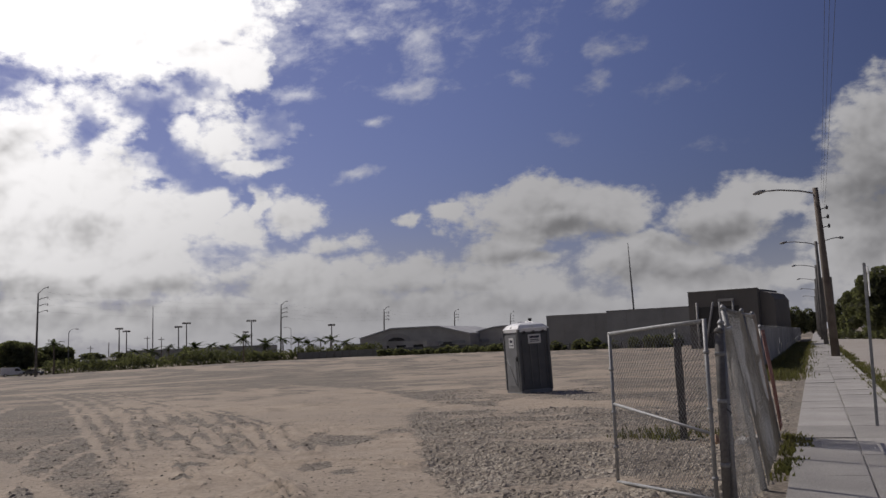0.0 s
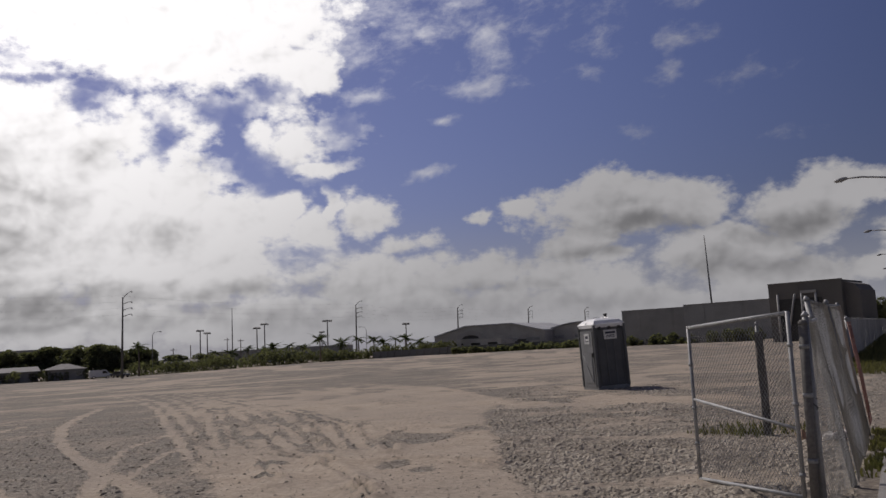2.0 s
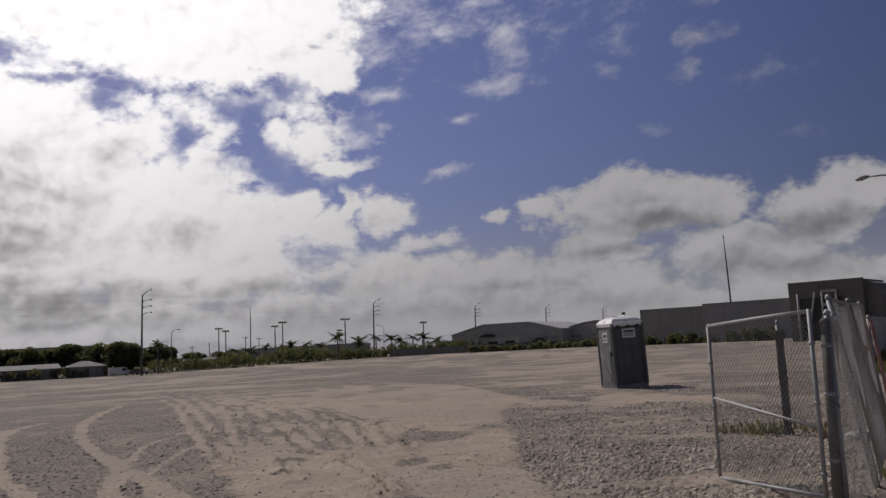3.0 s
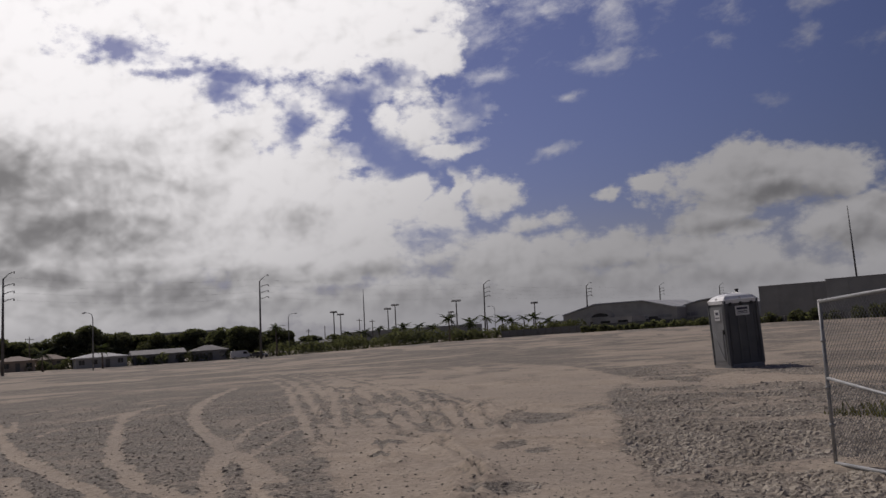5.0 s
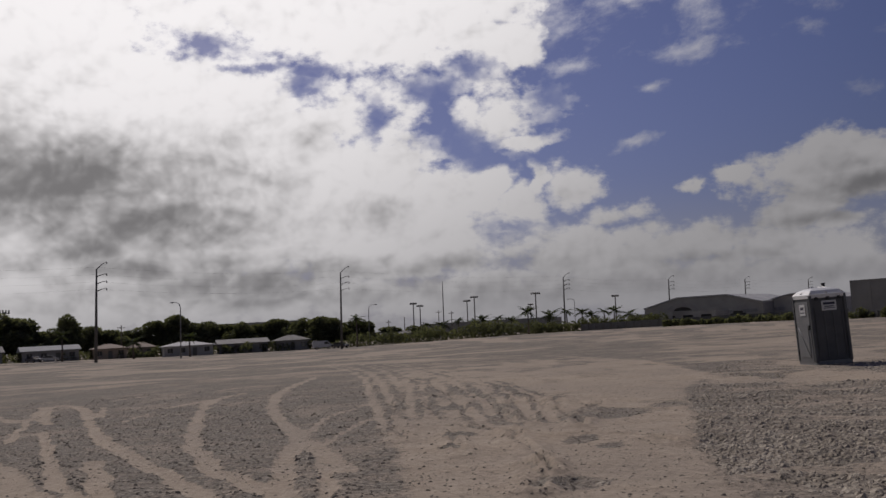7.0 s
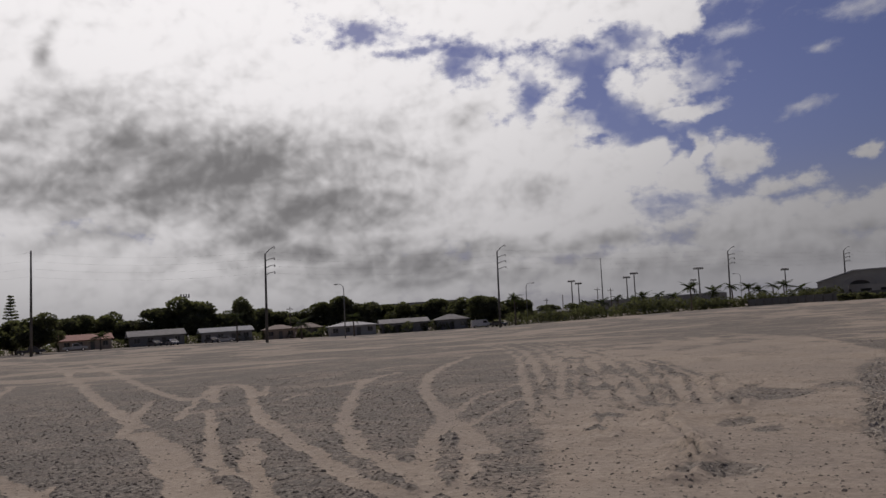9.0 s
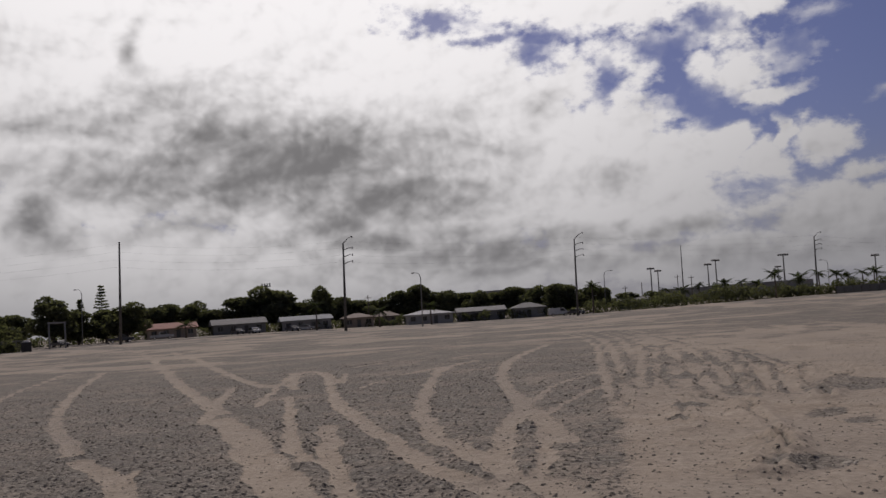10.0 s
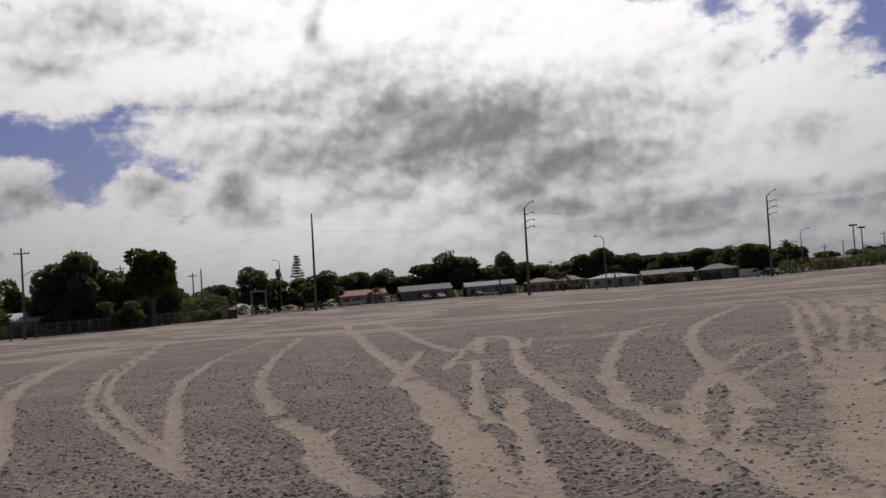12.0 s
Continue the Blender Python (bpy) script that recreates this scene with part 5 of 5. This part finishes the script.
build_utility_pole(68.1, 4.43, 128, "dark wooden utility pole with a street lamp arm", 2.0)
for az, el, r in ((58.85, 2.36, 190), (58.35, 2.55, 185), (62.95, 3.1, 190), (36.9, 1.35, 250), (17.85, 1.25, 300), (17.05, 1.15, 300), (20.0, .95, 300), (21.0, .8, 310), (24.6, 1.0, 290)):
    build_utility_pole(az, el, r, "dark wooden utility pole behind the trees", 0, az not in (58.35, 20.0), az == 62.95)
# rooftop antenna tower behind the big tree
x, y = polar(43.1, 300)
ant = thing("antenna_tower", pose(x, y, ground_z(x, y), 0, 0, 43), "lattice antenna tower top showing above a tree", "antenna")
part("mast", made(tube, [(0, 0, 0), (0, 0, 14.5)], .25, 6), DARKMETAL, ant)
for k in (-1.2, -.4, .4, 1.2):
    part("panel_antenna", made(box, (k, -.3, 14.6), (.4, .25, 1.1), .03), DARKMETAL, ant)
part("platform", made(box, (0, 0, 14.1), (3.0, .8, .2), .02), DARKMETAL, ant)


# ---- houses across the far road ----
def build_house(az0, az1, r, eave, ridge, wall, roof, label, style="hip", windows=3, carport=False, depth=8.5):
    az = (az0 + az1) / 2
    w = r * radians(abs(az0 - az1))
    x, y = polar(az, r)
    t = thing("house", pose(x, y, ground_z(x, y) - .05, 0, 0, az + 6), label, "house", "houses across the far road")
    th = .22
    # front wall with real openings, then sides and back
    slots = []
    n = windows + 1
    for k in range(n):
        cx = -w / 2 + w * (k + .5) / n
        slots.append((cx, .5, 0, 2.05) if k == n // 2 else (cx, .62, .95, 2.05))
    bm = bmesh.new()
    cur = -w / 2
    for cx, half, z0, z1 in slots:
        box(bm, ((cur + cx - half) / 2, 0, eave / 2), (cx - half - cur, th, eave))
        box(bm, (cx, 0, (z1 + eave) / 2), (2 * half, th, eave - z1))
        if z0:
            box(bm, (cx, 0, z0 / 2), (2 * half, th, z0))
        cur = cx + half
    box(bm, ((cur + w / 2) / 2, 0, eave / 2), (w / 2 - cur, th, eave))
    bmesh.ops.remove_doubles(bm, verts=bm.verts, dist=.002)
    part("front_wall", bm, wall, t)
    for sx in (-1, 1):
        part("side_wall", made(box, (sx * (w / 2 - th / 2), depth / 2, eave / 2), (th, depth - th, eave)), wall, t)
    part("back_wall", made(box, (0, depth, eave / 2), (w, th, eave)), wall, t)
    for cx, half, z0, z1 in slots:
        if z0:
            wn = part("window", made(box, (cx, .02, z0 - .03), (2 * half + .16, .34, .07), .01), WALL_W, t)
            part("pane", made(box, (cx, .04, (z0 + z1) / 2), (2 * half, .02, z1 - z0)), GLASS_D, wn)
            part("frame", made(box, (cx, .0, (z0 + z1) / 2), (.06, .08, z1 - z0)), WALL_W, wn)
        else:
            dr = part("door", made(box, (cx, .05, z1 / 2), (2 * half, .06, z1), .01), WALL_D, t)
            part("door_handle", made(tube, [(cx + half - .12, -.02, 1.0), (cx + half - .12, .02, 1.0)], .04, 6), STEEL, dr)
    o = .55
    bm = bmesh.new()
    x0, x1, y0, y1 = -w / 2 - o, w / 2 + o, -o, depth + o
    cut = min((y1 - y0) / 2, (x1 - x0) * .4) if style == "hip" else 0.0
    ym = (y0 + y1) / 2
    c = [bm.verts.new(v) for v in ((x0, y0, eave), (x1, y0, eave), (x1, y1, eave), (x0, y1, eave), (x0 + cut, ym, ridge), (x1 - cut, ym, ridge))]
    low = [bm.verts.new((v.co.x, v.co.y, eave - .18)) for v in c[:4]]
    for f in ((0, 1, 5, 4), (2, 3, 4, 5), (1, 2, 5), (3, 0, 4)):
        bm.faces.new([c[i] for i in f])
    for i in range(4):
        j = (i + 1) % 4
        bm.faces.new((low[i], low[j], c[j], c[i]))
    bm.faces.new(low[::-1])
    part("roof", bm, roof, t)
    if carport:
        cp = part("carport_roof", made(box, (w / 2 + 2.2, 2.5, eave - .25), (4.2, 6.0, .16), .02), roof, t)
        for px in (w / 2 + .6, w / 2 + 4.0):
            part("carport_post", made(tube, [(px, -.3, 0), (px, -.3, eave - .3)], .07, 6), wall, cp)
    return t


build_house(50.1, 47.3, 236, 2.5, 3.9, WALL_B, ROOF_R, "single storey house with a faded red roof", "gable", 3)
build_house(46.3, 43.2, 236, 2.6, 4.0, WALL_G, ROOF_G, "low grey house with a grey shingle roof", "gable", 3)
build_house(42.2, 39.2, 236, 2.7, 3.8, WALL_W, ROOF_M, "white house with a pale metal roof", "gable", 3)
build_house(38.4, 36.6, 236, 2.6, 3.7, WALL_B, ROOF_B, "small beige house with a brown roof", "hip", 2)
build_house(36.4, 35.0, 240, 2.6, 3.9, WALL_B, ROOF_B, "small tan house with a brown roof", "hip", 1)
build_house(34.5, 31.65, 232, 2.6, 3.6, WALL_W, ROOF_W, "house with a bright white hip roof", "hip", 3)
build_house(31.3, 28.4, 238, 2.6, 3.7, WALL_G, ROOF_G, "grey green house half hidden by shrubs", "gable", 3)
build_house(27.9, 25.9, 238, 2.7, 4.0, WALL_G, ROOF_G, "grey house with a porch and shingle roof", "hip", 2)
build_house(69.9, 67.2, 148, 2.6, 3.8, WALL_W, ROOF_W, "white house behind the side fence under trees", "gable", 3)
build_house(21.4, 19.6, 262, 2.5, 3.4, WALL_G, ROOF_G, "low grey shed behind shrubs", "gable", 2)


# ---- larger buildings ----
def build_block(name, az0, r0, az1, r1, z0, z1, thick, wall, label, parapet=.25, windows=0, cat="building"):
    """A flat roofed building whose front runs from one bearing to another."""
    a, b = Vector((*polar(az0, r0), 0)), Vector((*polar(az1, r1), 0))
    L = (b - a).length
    z = ground_z(a.x, a.y) - .2
    t = thing(name, pose(a.x, a.y, z, 0, 0, math.degrees(math.atan2(b.y - a.y, b.x - a.x))), label, cat)
    h = z1 - z
    n = max(windows, 1)
    bm = bmesh.new()
    if windows:
        cur = 0
        for k in range(windows):
            cx = L * (k + .5) / windows
            box(bm, ((cur + cx - 1.2) / 2, 0, h / 2), (cx - 1.2 - cur, .3, h))
            box(bm, (cx, 0, .5), (2.4, .3, 1.0))
            box(bm, (cx, 0, (2.3 + h) / 2), (2.4, .3, h - 2.3))
            cur = cx + 1.2
        box(bm, ((cur + L) / 2, 0, h / 2), (L - cur, .3, h))
    else:
        box(bm, (L / 2, 0, h / 2), (L, .3, h))
    bmesh.ops.remove_doubles(bm, verts=bm.verts, dist=.002)
    part("front_wall", bm, wall, t)
    for k in range(windows):
        cx = L * (k + .5) / windows
        wn = part("window", made(box, (cx, -.02, .97), (2.6, .4, .08), .01), WALL_G, t)
        part("pane", made(box, (cx, .06, 1.65), (2.4, .03, 1.3)), GLASS_D, wn)
    for x in (.15, L - .15):
        part("side_wall", made(box, (x, thick / 2 + .08, h / 2), (.3, thick - .46, h)), wall, t)
    part("back_wall", made(box, (L / 2, thick, h / 2), (L, .3, h)), wall, t)
    part("roof", made(box, (L / 2, thick / 2, h - parapet), (L - .62, thick - .32, .2)), ROOF_G, t)
    part("coping", made(box, (L / 2, 0, h + .05), (L + .1, .42, .12), .02), wall, t)
    k = 0
    while k * 6.0 + 3 < L and not windows:
        part("pilaster", made(box, (k * 6.0 + 3, -.17, h / 2 - .1), (.45, .1, h - .2), .01), wall, t)
        k += 1
    return t, L, h


build_block("warehouse", -6.5, 170, -10.6, 168, 0, 1.7 + 166 * math.tan(radians(1.5)), 26, WALL_G, "long low grey warehouse with a plain wall")
build_block("warehouse", -10.2, 147, -15.6, 143, 0, 1.7 + 144 * math.tan(radians(1.62)), 26, WALL_G, "long grey stucco hall with shallow pilasters")
big_hall, L, h = build_block("hall", -15.12, 106, -19.1, 104, 0, 1.7 + 106 * math.tan(radians(2.45)), 9, WALL_D, "tall brown grey hall whose white framed loading bay is a black plate")
# a black plate on the wall stands for the shade in the loading bay
part("recess", made(box, (L * .42, -.18, h * .38), (L * .62, .12, h * .72), .02), BLACK, big_hall, "black plate standing for the shade in the loading bay")
for px, lean in ((L * .14, 0), (L * .30, .6), (L * .47, 0), (L * .66, 0)):
    part("white_post", made(tube, [(px - lean, -.6, 0), (px + lean, -.6, h * .82)], .13, 6), WALL_W, big_hall)
for zz in (.84, .62, .42):
    part("white_beam", made(box, (L * .565, -.6, h * zz), (L * .22, .22, .3), .02), WALL_W, big_hall)
part("side_annex", made(prism, [(L - .2, h - .1), (L + 1.0, h - .5), (L + 1.5, h - 1.2), (L + 1.5, 0), (L - .2, 0)], 1, 8), WALL_D, big_hall)


def build_gable_hall(az0, r0, az1, r1, eave_el, ridge_el, depth, label, curved=False):
    a, b = Vector((*polar(az0, r0), 0)), Vector((*polar(az1, r1), 0))
    L, r = (b - a).length, (r0 + r1) / 2
    z = ground_z(a.x, a.y) - .2
    t = thing("warehouse", pose(a.x, a.y, z, 0, 0, math.degrees(math.atan2(b.y - a.y, b.x - a.x))), label, "building")
    e, g = 1.7 + r * math.tan(radians(eave_el)) - z, 1.7 + r * math.tan(radians(ridge_el)) - z
    if curved:
        top = [(L * k / 12, e + (g - e) * math.sin(math.pi * k / 12)) for k in range(13)]
    else:
        top = [(0, e), (L * .30, g), (L * .72, g), (L, e + .1)]
    part("wall_shell", made(prism, [(0, 0)] + top + [(L, 0)], 0, depth), WALL_W, t)
    bm = bmesh.new()
    for (xa, za), (xb, zb) in zip(top, top[1:]):
        q = [bm.verts.new(v) for v in ((xa, -.5, za + .05), (xb, -.5, zb + .05), (xb, depth + .5, zb + .05), (xa, depth + .5, za + .05), (xa, -.5, za + .3), (xb, -.5, zb + .3), (xb, depth + .5, zb + .3), (xa, depth + .5, za + .3))]
        for f in ((0, 1, 5, 4), (1, 2, 6, 5), (2, 3, 7, 6), (3, 0, 4, 7), (4, 5, 6, 7), (3, 2, 1, 0)):
            bm.faces.new([q[i] for i in f])
    bmesh.ops.remove_doubles(bm, verts=bm.verts, dist=.002)
    part("roof", bm, ROOF_M, t)
    n = int(L / 5)
    for k in range(n):
        x = L * (k + .5) / n
        if x < L * .4 and not curved:
            continue
        w = part("window", made(box, (x, -.06, e * .62), (3.4, .12, .9), .01), ROOF_M, t, "pale window band")
        for s in (-.85, .85):
            part("pane", made(box, (x + s, -.125, e * .62), (1.5, .02, .7)), DOORPLASTIC, w)
    for x in (L * .62, L * .8):
        part("loading_door", made(box, (x, -.05, 1.3), (3.6, .12, 2.6), .01), BLACK, t)
    return t


build_gable_hall(5.15, 224, -1.7, 214, .55, 1.1, 30, "grey metal warehouse with a low gable and pale windows")
build_gable_hall(-1.75, 222, -6.2, 218, .55, .96, 30, "grey warehouse with a curved metal roof", True)
build_block("shop", 6.2, 214, 1.0, 205, 0, 1.7 + 210 * math.tan(radians(.25)), 7, WALL_W, "low pale shop front with dark windows", .2, 5)
build_block("low_building", 19.0, 330, 10.5, 320, 0, 1.7 + 325 * math.tan(radians(.42)), 12, WALL_G, "low grey commercial building behind palms", .2, 9)
build_block("office_building", 31.2, 420, 26.5, 420, 0, 1.7 + 420 * math.tan(radians(1.1)), 14, WALL_W, "wide grey building behind the tree line", .3)
# pale curved canopy on the shop's roof
x, y = polar(2.9, 208)
can = thing("entrance_canopy", pose(x, y, ground_z(x, y), 0, 0, 3), "curved white entrance canopy with a black panel for the shade in its arch", "canopy")
arc = [(3.2 * math.cos(math.pi * k / 14), 3.0 + 1.7 * math.sin(math.pi * k / 14)) for k in range(15)]
inner = [(1.9 * math.cos(math.pi * k / 14), 3.0 + .8 * math.sin(math.pi * k / 14)) for k in range(15)]
part("arch", made(prism, arc + inner[::-1], -.6, .6), WALL_W, can)
# a black solid fills the arch to draw the shade inside it
part("opening", made(prism, inner, -.2, .3), BLACK, can)
for px in (-2.7, 2.7):
    part("column", made(box, (px, 0, 1.55), (.9, .9, 3.1), .04), WALL_W, can)


# dark fence in front of the warehouses
def build_far_fence(az0, r0, az1, r1, h, material, posts, label, slats):
    a, b = Vector((*polar(az0, r0), 0)), Vector((*polar(az1, r1), 0))
    L = (b - a).length
    t = thing("far_fence", pose(a.x, a.y, 0, 0, 0, math.degrees(math.atan2(b.y - a.y, b.x - a.x))), label, "fence")
    verts, faces = [], []
    n = max(int(L / 4), 2)
    for i in range(n + 1):
        q = a.lerp(b, i / n)
        z = ground_z(q.x, q.y)
        for dy in (-.03, .03):
            verts += [(L * i / n, dy, z + .05), (L * i / n, dy, z + h)]
        if i:
            k = 4 * (i - 1)
            faces += [(k, k + 4, k + 5, k + 1), (k + 2, k + 3, k + 7, k + 6), (k + 1, k + 5, k + 7, k + 3)]
    if slats:
        raw("screen", verts, faces, material, t)
    first = None
    for i in range(posts):
        q = a.lerp(b, i / (posts - 1))
        if first is None:
            first = part("post", made(post, h + .1, .06), POLE_C, t)
            o = first
        else:
            o = first.copy()
            scene.collection.objects.link(o)
        o.matrix_basis = pose(L * i / (posts - 1), -.08, ground_z(q.x, q.y))
    return t, L


build_far_fence(9.0, 204, -6.3, 168, 1.5, DARKMETAL, 30, "dark screened fence in front of the warehouses", True)
build_far_fence(-6.4, 150, -14.5, 128, 1.0, DARKMETAL, 16, "low dark fence at the grey building", True)
f, L = build_far_fence(70.8, 118, 56.4, 164, 1.75, WIRE, 30, "grey chain link fence along the side road", False)
chain_link("wire_mesh", L, .05, 1.7, f, DARK_WIRE, .22, .008)
part("top_rail", made(tube, [(0, 0, 1.75), (L, 0, 1.75)], .04, 6), POLE_C, f)
# side road kerb, pale strip, and the far road
for az0, r0, az1, r1, wid, z, m, nm, lab in ((72, 112, 56.5, 158, 1.5, .05, CONCRETE, "pavement_side", "pale concrete pavement strip by the side fence"),
                                             (56.5, 186, 38, 190, 1.2, .08, CONCRETE, "kerb_far", "pale kerb at the far edge of the lot")):
    verts, faces = [], []
    for i in range(25):
        az, r = az0 + (az1 - az0) * i / 24, r0 + (r1 - r0) * i / 24
        for d in (0, wid):
            x, y = polar(az, r + d)
            zz = ground_z(x, y)
            verts += [(x, y, zz - .1), (x, y, zz + z)]
        if i:
            k = 4 * (i - 1)
            faces += [(k, k + 4, k + 5, k + 1), (k + 1, k + 5, k + 7, k + 3), (k + 2, k + 3, k + 7, k + 6)]
    tagged(raw(nm, verts, faces, m), lab, "pavement", kind="structure")


# ---- vehicles in front of the houses ----
def build_car(az, r, turn, paint, label, style="car"):
    x, y = polar(az, r)
    t = thing("pickup_truck" if style == "pickup" else "van" if style == "van" else "car", pose(x, y, ground_z(x, y), 0, 0, az + turn), label, "van" if style == "van" else "car", "parked cars by the houses")
    if style == "pickup":
        out = [(-2.7, .45), (-2.7, 1.0), (-.6, 1.02), (-.5, 1.75), (.75, 1.78), (1.35, 1.12), (2.6, 1.02), (2.7, .5)]
        glass = [(-.42, 1.15), (-.38, 1.66), (.70, 1.68), (1.18, 1.15)]
    elif style == "van":
        out = [(-2.4, .4), (-2.4, 1.9), (-2.2, 2.0), (1.2, 2.0), (1.9, 1.2), (2.4, 1.1), (2.45, .45)]
        glass = [(.4, 1.2), (.4, 1.8), (1.15, 1.8), (1.65, 1.2)]
    else:
        out = [(-2.2, .4), (-2.25, .9), (-1.6, .98), (-1.0, 1.42), (.45, 1.45), (1.1, .98), (2.1, .85), (2.2, .42)]
        glass = [(-1.3, .98), (-.9, 1.36), (.4, 1.38), (.95, .98)]
    bm = made(prism, out, -.88, .88)
    bmesh.ops.bevel(bm, geom=bm.edges[:], offset=.05, segments=2, affect="EDGES")
    body = part("body", bm, paint, t)
    for sy in (-.9, .88):
        part("side_window", made(prism, glass, sy, sy + .02), GLASS_D, body)
    for px in (out[0][0] * .62, out[-1][0] * .62):
        for sy in (-1, 1):
            w = part("wheel", made(tube, [(px, sy * .68, .34), (px, sy * .92, .34)], .34, 14), RUBBER, t)
            part("rim", made(tube, [(px, sy * .90, .34), (px, sy * .935, .34)], .2, 10), CHROME, w)
    for sy in (-.6, .6):
        part("headlight", made(box, (out[-1][0] - .03, sy, .75), (.08, .36, .16), .02), CHROME, body)
        part("tail_light", made(box, (out[0][0] - .0, sy * 1.2, .8), (.06, .2, .2), .02), ORANGE, body)
    # cars get mirror chrome here in place of glass, for the sun's glint
    part("windscreen", made(box, (glass[-1][0] + .02, 0, glass[-1][1] + .2), (.1, 1.4, .34), .02), CHROME if style == "car" else GLASS_D, body)


build_car(49.3, 224, 4, PAINT_W, "white pickup truck parked beside the road", "pickup")
build_car(44.9, 224, -62, PAINT_D, "dark car parked nose out before the grey house")
build_car(43.9, 224, -70, PAINT_S, "silver car parked nose out before the grey house")
build_car(41.6, 226, -60, PAINT_D, "dark car parked before the white house")
build_car(40.8, 226, 0, PAINT_S, "silver car parked along the white house")
build_car(25.1, 226, 8, PAINT_W, "white van parked beside the tall pole", "van")
build_car(24.0, 224, -40, PAINT_D, "dark car parked by the shrubs")
build_car(51.6, 206, 4, PAINT_D, "dark pickup parked under the trees", "pickup")
build_car(54.9, 196, -60, PAINT_D, "dark car standing at the gate frame")

# ---- bin and gate frame at the corner of the lot ----
x, y = polar(56.56, 150)
bn = thing("rubbish_bin", pose(x, y, ground_z(x, y), 0, 0, 56), "large dark rubbish container with a heaped load", "bin")
bm = made(box, (0, 0, .75), (1.4, 1.3, 1.3), .05)
part("container", bm, BLACK, bn)
part("lid", made(box, (0, 0, 1.45), (1.5, 1.4, .1), .03), DARKMETAL, bn)
bm = bmesh.new()
bmesh.ops.create_icosphere(bm, subdivisions=2, radius=.55)
for v in bm.verts:
    v.co = Vector((v.co.x * 1.1, v.co.y, 1.5 + max(v.co.z, 0) * (.6 + .5 * noise.noise(v.co * 3))))
part("load", bm, TRASH_W, bn, "pale heaped rubbish")
for sx in (-.5, .5):
    part("wheel", made(tube, [(sx, -.5, .1), (sx, -.42, .1)], .1, 10), RUBBER, bn)
a, b = Vector((*polar(55.4, 170), 0)), Vector((*polar(54.55, 172), 0))
gf = thing("steel_portal", pose(a.x, a.y, ground_z(a.x, a.y), 0, 0, math.degrees(math.atan2(b.y - a.y, b.x - a.x))), "pale steel portal frame at the lot entrance", "frame")
L = (b - a).length
for px in (0, L):
    part("upright", made(box, (px, 0, 2.2), (.22, .22, 4.4), .02), STEEL, gf)
part("lintel", made(box, (L / 2, 0, 4.45), (L + .4, .25, .3), .02), WALL_W, gf)

# ---- loose stones on the lot ----


def scatter(name, material, count, test, size, label, seed):
    """Loose stones as one object: low lumps of rock sunk a little into the ground."""
    rng = np.random.default_rng(seed)
    got = np.zeros((0, 2))
    while len(got) < count:
        az = np.radians(rng.uniform(-26, 72, count * 2))
        r = 6.5 * (34 / 6.5) ** rng.uniform(0, 1, count * 2) ** 1.1
        x, y = -np.sin(az) * r, np.cos(az) * r
        z, sand = lot(x, y)
        ok = test(x, y, sand, rng.uniform(0, 1, len(x)))
        off = (x - 3.7) * .927 - (y - 10.3) * .375
        ok &= off < -.15
        got = np.vstack((got, np.stack((x, y), 1)[ok]))
    got = got[:count]
    z, _ = lot(got[:, 0], got[:, 1])
    shape = np.array([(1, 0, 0), (.3, .95, 0), (-.8, .6, 0), (-.8, -.6, 0), (.3, -.95, 0), (.35, .2, .75), (-.4, .25, .7), (-.05, -.45, .65)])
    tri = np.array([(0, 1, 5), (1, 6, 5), (1, 2, 6), (2, 3, 6), (3, 7, 6), (3, 4, 7), (4, 0, 5), (4, 5, 7), (5, 6, 7)])
    s = size * np.exp(np.clip(rng.normal(0, .45, count), -1, .75))
    a = rng.uniform(0, 6.28, count)
    v = shape[None] * (1 + rng.normal(0, .16, (count, 8, 3))) * s[:, None, None]
    v[:, :, 2] *= rng.uniform(.4, .85, count)[:, None]
    c, sn = np.cos(a)[:, None], np.sin(a)[:, None]
    vx, vy = v[:, :, 0] * c - v[:, :, 1] * sn, v[:, :, 0] * sn + v[:, :, 1] * c
    verts = np.stack((vx + got[:, 0:1], vy + got[:, 1:2], v[:, :, 2] + z[:, None] - .15 * s[:, None]), -1).reshape(-1, 3)
    faces = (tri[None] + (np.arange(count) * 8)[:, None, None]).reshape(-1, 3)
    me = bpy.data.meshes.new(name)
    me.from_pydata(verts.tolist(), [], faces.tolist())
    me.update()
    me.materials.append(material)
    tagged(new(name, me), label, "stones", kind="stuff")


scatter("gravel", STONE, 20000, lambda x, y, s, u: (s < .45) & (u > s), .020, "loose pale gravel stones on the vacant lot", 3)
scatter("clods", CLOD, 16000, lambda x, y, s, u: (s < .5) & (u > s * 1.2), .021, "dark lumps of dirt among the gravel", 4)
scatter("crumbs", CLOD, 3500, lambda x, y, s, u: s > .5, .015, "dark crumbs of dirt on packed sand", 8)
scatter("pebbles", STONE, 4000, lambda x, y, s, u: s > .5, .014, "scattered pebbles on packed sand", 5)
scatter("rocks", STONE, 17000, lambda x, y, s, u: (s < .45) & (x > -1.6 + .04 * y), .033, "coarse pale crushed rock near the fence", 6)
